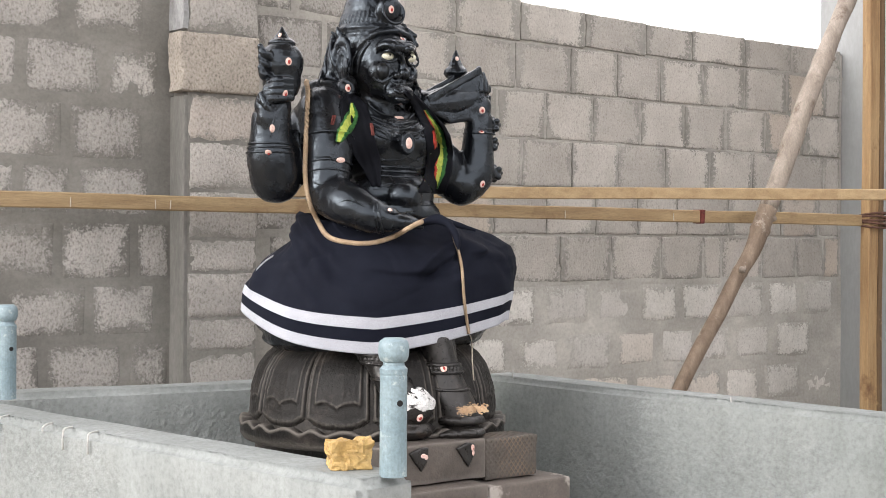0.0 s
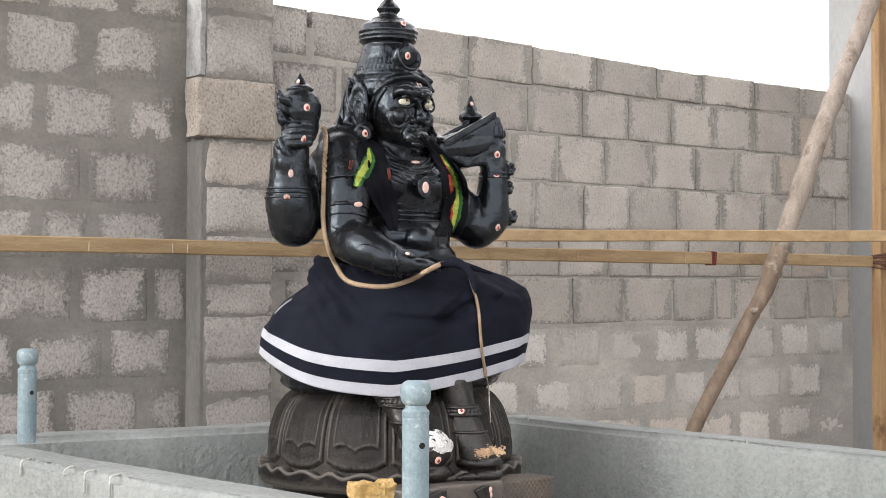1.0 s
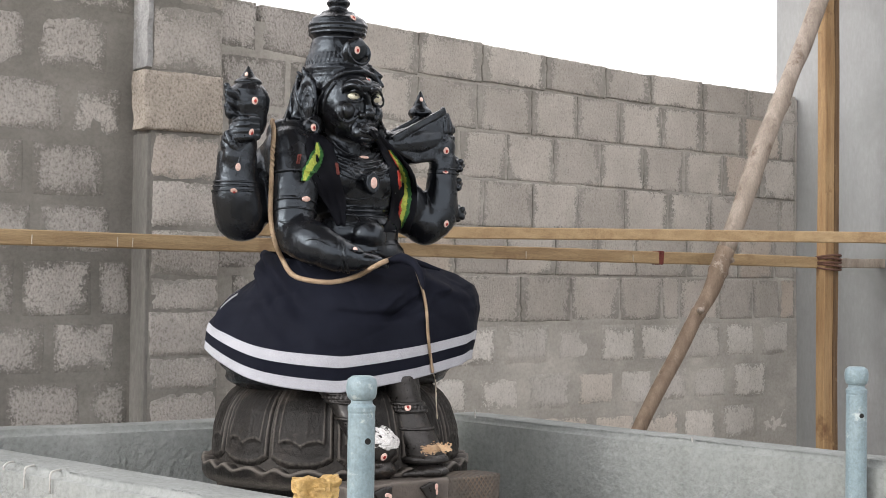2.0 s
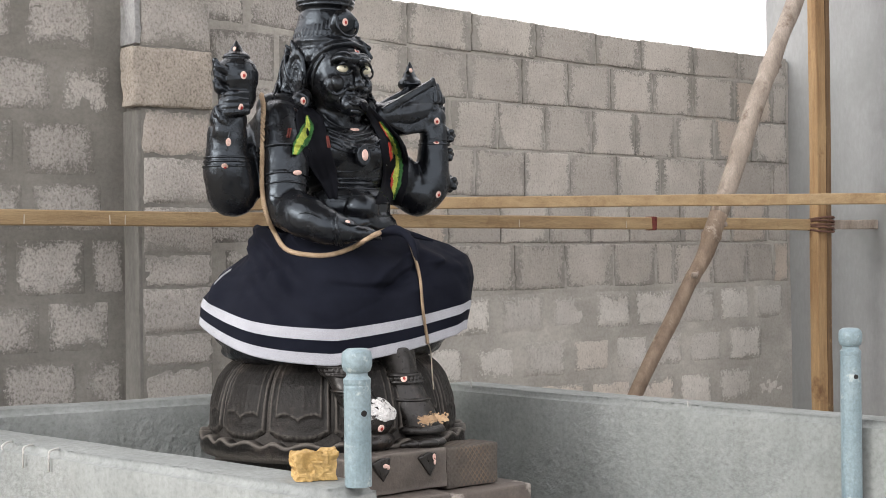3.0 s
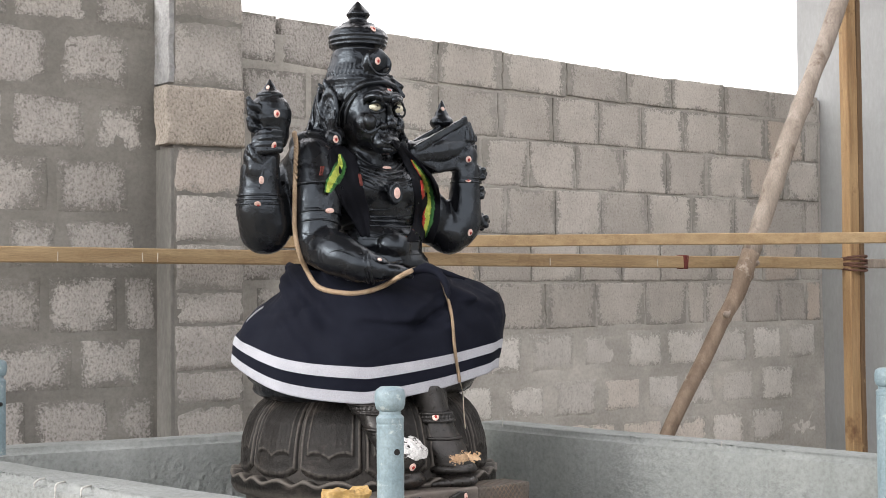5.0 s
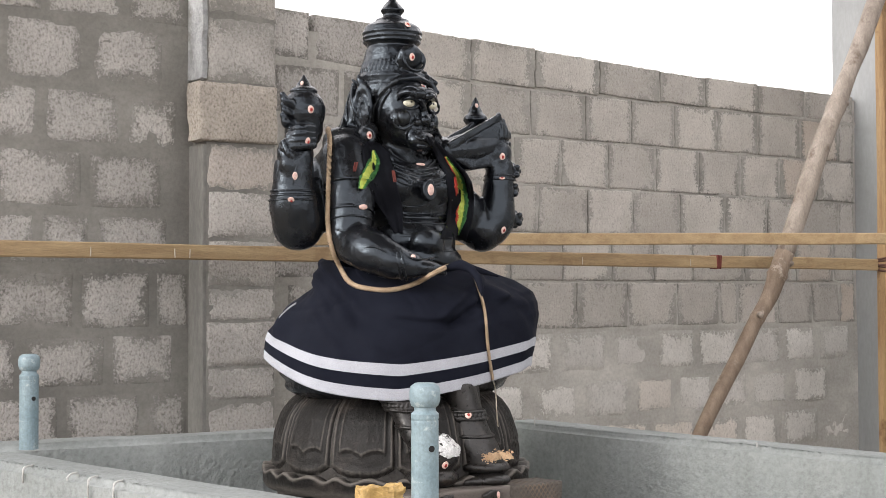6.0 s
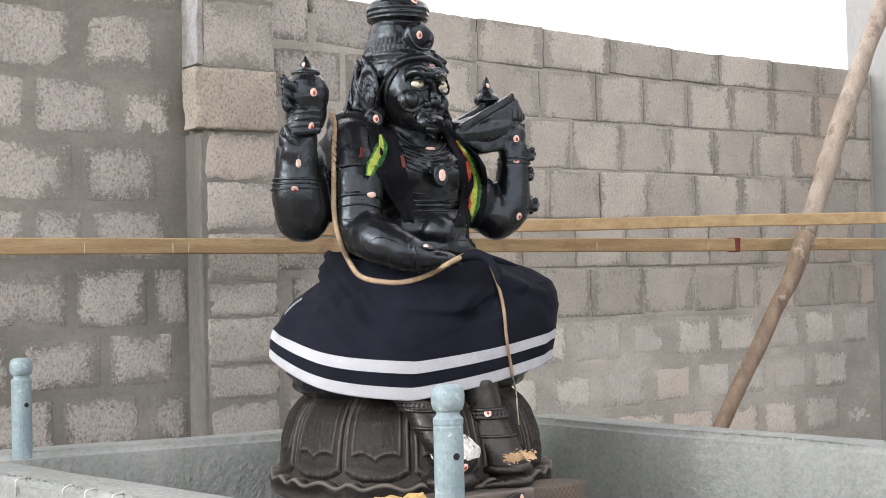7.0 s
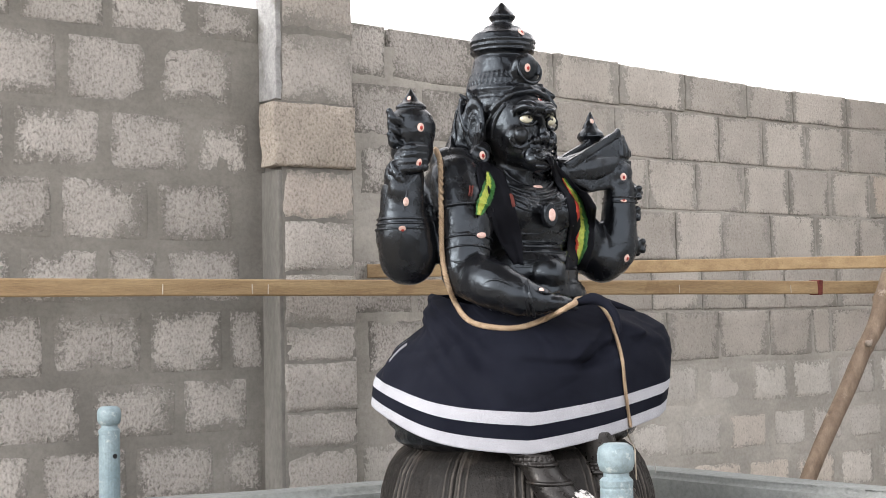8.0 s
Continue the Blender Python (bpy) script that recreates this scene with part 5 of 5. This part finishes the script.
    for j, (r0, r1) in enumerate(zip(rows, rows[1:])):
        h = (fine[j][0] + fine[j + 1][0]) / 2
        white = h < 0.0255 or 0.0545 < h < 0.0785
        for i in range(n):
            f = bm.faces.new((r0[i], r0[(i + 1) % n], r1[(i + 1) % n], r1[i]))
            f.material_index = 1 if white else 0
    tree = BVHTree.FromBMesh(bm)
    ob = thing("wrapped_cloth", "navy-black cotton cloth with two white stripes round the statue's lap", "cloth", bm, [NAVY, STRIPE], (OX, OY, 0), smooth=True)
    so = ob.modifiers.new("thickness", "SOLIDIFY")
    so.thickness, so.offset = 0.003, -1
    return ob, tree


cloth, cloth_tree = wrapped_cloth()
bm = bmesh.new()
limb(bm, [facing(0.165, -0.235, 1.612), facing(0.205, -0.255, 1.622), facing(0.238, -0.262, 1.608)], [0.010, 0.015, 0.012])
limb(bm, [facing(0.232, -0.265, 1.612), facing(0.252, -0.275, 1.588), facing(0.262, -0.285, 1.556), facing(0.264, -0.290, 1.538)], [0.010, 0.011, 0.009, 0.004])
limb(bm, [facing(0.215, -0.250, 1.622), facing(0.262, -0.225, 1.606), facing(0.310, -0.200, 1.592)], [0.010, 0.009, 0.005])
knot = fused(bm, 0.004, 6)
knot.materials.append(NAVY)
knot.shade_smooth()
knot_ob = new("knot", knot)
knot_ob.parent = cloth
tagged(knot_ob, "knotted dark end of the cloth over the thigh")


def laid(points, lift, rounds=6):
    """Lays a line of points onto the nearer of statue and cloth, and evens it out."""
    out = []
    for p in points:
        best = None
        for tree in (statue_tree, cloth_tree):
            hit, normal, _, _ = tree.ray_cast(Vector(p) - ACROSS * 1.0, ACROSS)
            if hit is not None and (best is None or (hit - best).dot(ACROSS) < 0):
                best = hit
        out.append(Vector(p) if best is None else best - ACROSS * lift)
    for _ in range(rounds):
        near = [q.dot(ACROSS) for q in out]
        for i in range(1, len(out) - 1):
            even = (near[i - 1] + near[i + 1]) / 2
            if even < near[i]:
                out[i] = out[i] + ACROSS * (even - near[i]) * 0.7
    return out


def twisted(bm, path, radius, turns):
    """Three strands laid round one another."""
    for s in range(3):
        pts = []
        for i, p in enumerate(path):
            d = (path[min(i + 1, len(path) - 1)] - path[max(i - 1, 0)]).normalized()
            side = d.cross(Vector((0.3, -0.9, 0.2))).normalized()
            up = side.cross(d)
            a = 2 * math.pi * (s / 3 + turns * i / (len(path) - 1))
            pts.append(p + (side * math.cos(a) + up * math.sin(a)) * radius * 0.55)
        tube(bm, pts, [radius * 0.62] * len(pts), 8)


GREYSTRIPE = surface("grey_cotton", (0.20, 0.205, 0.225), (0.32, 0.325, 0.35), 20, 420, (0.8, 0.95), 0.25, 0.0012)
# corner of the cloth tucked in at the side, its stripes showing
for k in range(2):
    low, high = Vector((-0.302 + 0.002 * k, 1.492 - 0.011 * k)), Vector((-0.258 - 0.002 * k, 1.532 - 0.013 * k))
    edges = []
    for shift in (0.0, 0.005):
        pts = []
        for i in range(9):
            q = low.lerp(high, i / 8)
            pts.append(Vector((0.785 * q.x, -0.615 * q.x, q.y + shift + 0.004 * math.sin(i * 0.4))))
        edges.append(laid(pts, 0.003))
    bm = bmesh.new()
    rails = [[bm.verts.new(p) for p in line] for line in edges]
    for i in range(8):
        bm.faces.new((rails[0][i], rails[0][i + 1], rails[1][i + 1], rails[1][i]))
    strip = part("tucked_stripe", bm, GREYSTRIPE, cloth, "greyish stripe of the tucked corner")
    strip.modifiers.new("thickness", "SOLIDIFY").thickness = 0.002

rope = thing("coir_rope", "light brown twisted rope hanging over the statue's shoulder and lap", "rope", at=(OX, OY, 0))
bm = bmesh.new()
line = smooth_path([facing(u, d, z) for u, d, z in ((-0.182, -0.05, 2.022), (-0.168, -0.11, 1.975), (-0.165, -0.15, 1.863), (-0.165, -0.16, 1.751), (-0.156, -0.18, 1.687), (-0.133, -0.21, 1.615), (-0.095, -0.24, 1.571), (-0.026, -0.27, 1.555), (0.031, -0.28, 1.556), (0.087, -0.28, 1.574), (0.142, -0.27, 1.604), (0.172, -0.26, 1.618), (0.192, -0.25, 1.621))], 16)
twisted(bm, laid(line, 0.009, 60), 0.0068, 38)
part("loop", bm, ROPE, rope, smooth=True)
bm = bmesh.new()
line = smooth_path([(0.080, -0.25, 1.620), (0.097, -0.27, 1.590), (0.099, -0.31, 1.503), (0.095, -0.33, 1.409), (0.098, -0.34, 1.345), (0.104, -0.34, 1.305)], 16)
twisted(bm, laid(line, 0.007), 0.0048, 26)
part("hanging_end", bm, ROPE, rope, smooth=True)
bm = bmesh.new()
line = smooth_path([(0.104, -0.34, 1.305), (0.116, -0.34, 1.262), (0.122, -0.335, 1.225), (0.138, -0.32, 1.180), (0.150, -0.31, 1.145)], 8)
tube(bm, laid(line, 0.003), [0.0019] * len(line), 6)
part("loose_thread", bm, THREAD, rope, "thin pale frayed thread", True)

# ---- stole with coloured ends ----
stole = thing("stole", "dark stole with green and yellow braided ends on the statue", "stole", at=(OX, OY, 0))


def ribbon(points, widths, columns, name, lift, label=""):
    """A hanging strip that lies on what is under it; columns are (share of the width, material)."""
    path = smooth_path(points, 8 if len(columns) == 1 else 22)
    bm = bmesh.new()
    cells = []
    for c, (share, _) in enumerate(columns):
        steps = max(1, round(share * 12))
        cells += [(share / steps, c)] * steps
    shares = [0.0]
    for share, _ in cells:
        shares.append(shares[-1] + share)
    across = Vector((0.785, -0.615, 0))
    lines = []
    for s in shares:
        line = []
        for i, p in enumerate(path):
            t = i / (len(path) - 1)
            k = t * (len(widths) - 1)
            j = min(int(k), len(widths) - 2)
            w = widths[j] + (widths[j + 1] - widths[j]) * (k - j)
            shag = 0.09 * noise.noise((t * 31, s * 2, widths[0] * 90)) if len(columns) > 1 else 0.0
            line.append(p + across * w * (s - 0.5) * (1 + 2 * shag))
        creased = laid(line, lift + 0.002 * math.sin(s * 9))
        if len(columns) == 1:
            creased = [p - ACROSS * 0.010 * max(0.0, noise.noise((s * 4.5 + p.z * 6, p.z * 9, 4.0)) + 0.25) for p in creased]
        lines.append(creased)
    rows = [[bm.verts.new(line[i]) for line in lines] for i in range(len(path))]
    for i, (r0, r1) in enumerate(zip(rows, rows[1:])):
        for c in range(len(cells)):
            stray = round(len(cells) * 0.12 * noise.noise((i * 0.55, c * 0.9, len(points) * 3.0)))
            bm.faces.new((r0[c], r0[c + 1], r1[c + 1], r1[c])).material_index = cells[min(max(c + stray, 0), len(cells) - 1)][1]
    ob = part(name, bm, [m for _, m in columns], stole, label, True)
    so = ob.modifiers.new("thickness", "SOLIDIFY")
    so.thickness = 0.003


ribbon([(-0.112, -0.06, 1.982), (-0.128, -0.10, 1.950), (-0.132, -0.13, 1.88), (-0.112, -0.15, 1.79), (-0.085, -0.15, 1.715)], [0.03, 0.070, 0.080, 0.066, 0.026], [(1.0, STOLE)], "fold", 0.003)
ribbon([(0.100, -0.06, 1.995), (0.128, -0.10, 1.935), (0.148, -0.13, 1.87), (0.130, -0.16, 1.78), (0.105, -0.16, 1.70)], [0.03, 0.055, 0.07, 0.075, 0.07], [(1.0, STOLE)], "fold", 0.003)
ribbon([(-0.138, -0.10, 1.955), (-0.148, -0.12, 1.918), (-0.174, -0.13, 1.870), (-0.190, -0.13, 1.835)], [0.008, 0.030, 0.036, 0.018], [(0.15, GREEN), (0.50, YELLOW), (0.35, GREEN)], "braided_end", 0.016, "yellow-green braided end")
ribbon([(-0.190, -0.10, 1.912), (-0.195, -0.10, 1.885)], [0.012, 0.008], [(1.0, DULLRED)], "red_tuft", 0.006, "small dull red tuft")
ribbon([(-0.080, -0.12, 1.895), (-0.072, -0.12, 1.860)], [0.007, 0.005], [(1.0, DULLRED)], "red_tuft", 0.007, "small dull red tuft")
ribbon([(0.120, -0.10, 1.950), (0.145, -0.13, 1.890), (0.143, -0.15, 1.820), (0.128, -0.16, 1.760), (0.115, -0.16, 1.715)], [0.008, 0.028, 0.036, 0.032, 0.010], [(0.22, RED), (0.44, YELLOW), (0.34, GREEN)], "braided_end", 0.012, "red, yellow and green braided end")

# ---- ash on the foot ----
bm = bmesh.new()
nu, nv = 72, 30
grid = []
for j in range(nv + 1):
    b = radians(96) * j / nv
    row = []
    for i in range(nu):
        a = 2 * math.pi * i / nu
        d = Vector((math.sin(b) * math.cos(a), math.sin(b) * math.sin(a), math.cos(b)))
        heap = noise.noise(d * 2.6 + Vector((4, 0, 0))) + 0.55 * noise.noise(d * 7) + 0.4 * noise.noise(d * 17)
        r = 1.0 + 0.10 * heap + 0.05 * math.exp(-((b - 1.3) / 0.25) ** 2) - (0.14 if b > 1.62 + 0.3 * noise.noise((a * 2, 0, 9)) else 0)
        row.append(bm.verts.new((-0.110 + 0.061 * r * d.x, -0.372 + 0.057 * r * d.y, 1.118 + 0.053 * r * d.z)))
    grid.append(row)
for r0, r1 in zip(grid, grid[1:]):
    for i in range(nu):
        k = (i + 1) % nu
        if r0 is grid[0]:
            bm.faces.new((r0[i], r1[i], r1[k])) if i else None
        else:
            bm.faces.new((r0[i], r1[i], r1[k], r0[k]))
thing("ash_patch", "white powdery ash caked on the statue's foot", "ash", bm, ASH, (OX, OY, 0))

# ---- the blocks of the wall and the pillar ----
def block_mesh(smeared, seed, mat, soft=0.018, rough=0.0, proud=0.0035, sink=0.012):
    """A unit block front, one wide and one high; smeared ones sink towards their edges."""
    us = [-0.5, -0.494, -0.484] + [-0.465 + 0.93 * i / 14 for i in range(15)] + [0.484, 0.494, 0.5]
    vs = [-0.5, -0.491, -0.476] + [-0.455 + 0.91 * j / 8 for j in range(9)] + [0.476, 0.491, 0.5]
    nu, nv = len(us) - 1, len(vs) - 1
    verts, faces = [], []
    for j in range(nv + 1):
        for i in range(nu + 1):
            u, v = us[i], vs[j]
            q = (u * 3.2 + seed * 7.1, v * 2.2, seed * 3.3)
            edge = min(0.5 - abs(u), (0.5 - abs(v)) * 0.7)
            if smeared:
                y = -proud + sink * math.exp(-edge / soft) + 0.0016 * noise.noise((q[0] * 3, q[1] * 3, q[2]))
            else:
                y = -0.001 + 0.004 * math.exp(-edge / 0.010) + 0.0025 * noise.noise((q[0] * 2, q[1] * 2, q[2]))
            y += rough * (noise.noise((q[0] * 2.2, q[1] * 2.6, q[2] + 4)) + 0.6 * noise.noise((q[0] * 6, q[1] * 7, q[2])))
            y += 3.0 * rough * max(0.0, 0.5 + noise.noise((q[0] * 1.7, q[1] * 2.3, 7.0))) * math.exp(-edge / 0.03)
            rim = 0.030 * (1 if edge < 0.05 else 0)
            du = rim * noise.noise((q[0], q[1] * 7, 5.0)) * (0 if smeared else 1)
            dv = rim * noise.noise((q[0] * 6, q[1], 9.0)) * (0 if smeared else 1)
            verts.append((u + du, y, v + dv))
    for j in range(nv):
        for i in range(nu):
            a = j * (nu + 1) + i
            faces.append((a, a + 1, a + nu + 2, a + nu + 1))
    ring = [i for i in range(nu + 1)] + [(j + 1) * (nu + 1) + nu for j in range(nv)] + [nv * (nu + 1) + nu - 1 - i for i in range(nu)] + [(nv - 1 - j) * (nu + 1) for j in range(nv - 1)]
    start = len(verts)
    for k in ring:
        verts.append((verts[k][0], 0.10, verts[k][2]))
    for k in range(len(ring)):
        k2 = (k + 1) % len(ring)
        faces.append((ring[k2], ring[k], start + k, start + k2))
    me = bpy.data.meshes.new("block")
    me.from_pydata(verts, [], faces)
    me.materials.append(mat)
    me.shade_smooth()
    return me


POOLS = {
    "tight": [block_mesh(False, k, BLOCK) for k in range(9)],
    "smeared": [block_mesh(True, k + 20, SMEARED_BLOCK, 0.022, proud=0.0020, sink=0.0048) for k in range(9)],
    "hidden": [block_mesh(True, k + 40, HIDDEN_BLOCK, 0.05) for k in range(9)],
    "pillar": [block_mesh(True, k + 60, PILLAR_BLOCK, 0.022, 0.003, sink=0.007) for k in range(5)],
    "corbel": [block_mesh(False, 71, CORBEL_BLOCK, rough=0.005)],
}
rng = random.Random(4)


def lay_block(x0, x1, z0, z1, kind, parent, y=WALL_Y, joint=0.012, tilt=0.0):
    gap = joint
    ob = new("block", rng.choice(POOLS[kind]))
    ob.parent = parent
    beside = rng.choice((0.003, 0.005, 0.008, 0.012)) if kind == "tight" else gap
    sx = (x1 - x0 - beside) * (1 if rng.random() < 0.5 else -1)
    sway = rng.uniform(-0.003, 0.003) * (0.35 if kind == "smeared" else 1.0)
    ob.location = ((x0 + x1) / 2, y + sway, (z0 + z1) / 2)
    ob.rotation_euler = (rng.uniform(-0.006, 0.006), rng.uniform(-0.008, 0.008) + tilt, rng.uniform(-0.006, 0.006))
    ob.scale = (abs(sx), 1, z1 - z0 - gap)


for row, joints in JOINTS.items():
    z1 = 2.45 - COURSE * (row - 2)
    for x0, x1 in zip(joints, joints[1:]):
        if x1 - x0 < 0.08:
            continue
        kind = "tight" if tight_zone((x0 + x1) / 2, z1 - 0.1) > 0.45 else ("hidden" if row >= 7 else "smeared")
        top = z1
        if row == 1:
            mid = (x0 + x1) / 2
            top = 2.666 - 0.026 * (mid - 2.9) + rng.uniform(-0.004, 0.004) if mid < 5.2 else 2.606 + rng.uniform(-0.005, 0.006)
        lay_block(x0, x1, z1 - COURSE, top, kind, wall_north, joint=(0.012 if row in (1, 2, 5) else 0.009) if kind == "tight" else 0.022, tilt=0.024 if row == 1 and x0 < 5.2 else 0.0)
# short block at the wall's start beside the pillar, above the left part
LEFT_BANDS = (2.672, 2.521, 2.281, 2.060, 1.836, 1.634, 1.406, 1.201, 0.985, 0.770)
LEFT_JOINTS = (
    (1.30, 1.60, 1.90, 2.20, 2.46),
    (1.10, 1.43, 1.75, 2.06, 2.36, 2.46),
    (1.26, 1.58, 1.89, 2.195, 2.42),
    (1.10, 1.42, 1.73, 2.05, 2.36, 2.46),
    (1.30, 1.60, 1.88, 2.08, 2.38),
    (1.06, 1.38, 1.70, 2.025, 2.31, 2.46),
    (1.20, 1.51, 1.82, 2.14, 2.40),
    (1.34, 1.66, 1.97, 2.28, 2.46),
    (1.20, 1.51, 1.82, 2.14, 2.40),
)
for k, joints in enumerate(LEFT_JOINTS):
    for x0, x1 in zip(joints, joints[1:]):
        if x1 - x0 > 0.12:
            lay_block(x0, x1, LEFT_BANDS[k + 1], LEFT_BANDS[k], "smeared", wall_north, joint=0.028)
# pillar blocks
zs = (2.90, 2.568, 2.322, 2.100, 1.923, 1.740, 1.564, 1.438, 1.270, 1.144, 0.93, 0.72)
for k, (z1, z0) in enumerate(zip(zs, zs[1:])):
    out = 0.022 if k == 2 else 0.0
    lay_block(2.425 if k == 2 else 2.468, 2.756, z0, z1, "corbel" if k == 2 else "pillar", pillar, 4.384 - out, 0.006 if k == 2 else 0.001)
part("cement_face", ragged_box((2.446, 4.380, 2.33), (2.468, 4.52, 2.95), 0.003, 0.007, 12), LIME, pillar, "pale lime cement left on the pillar's edge")
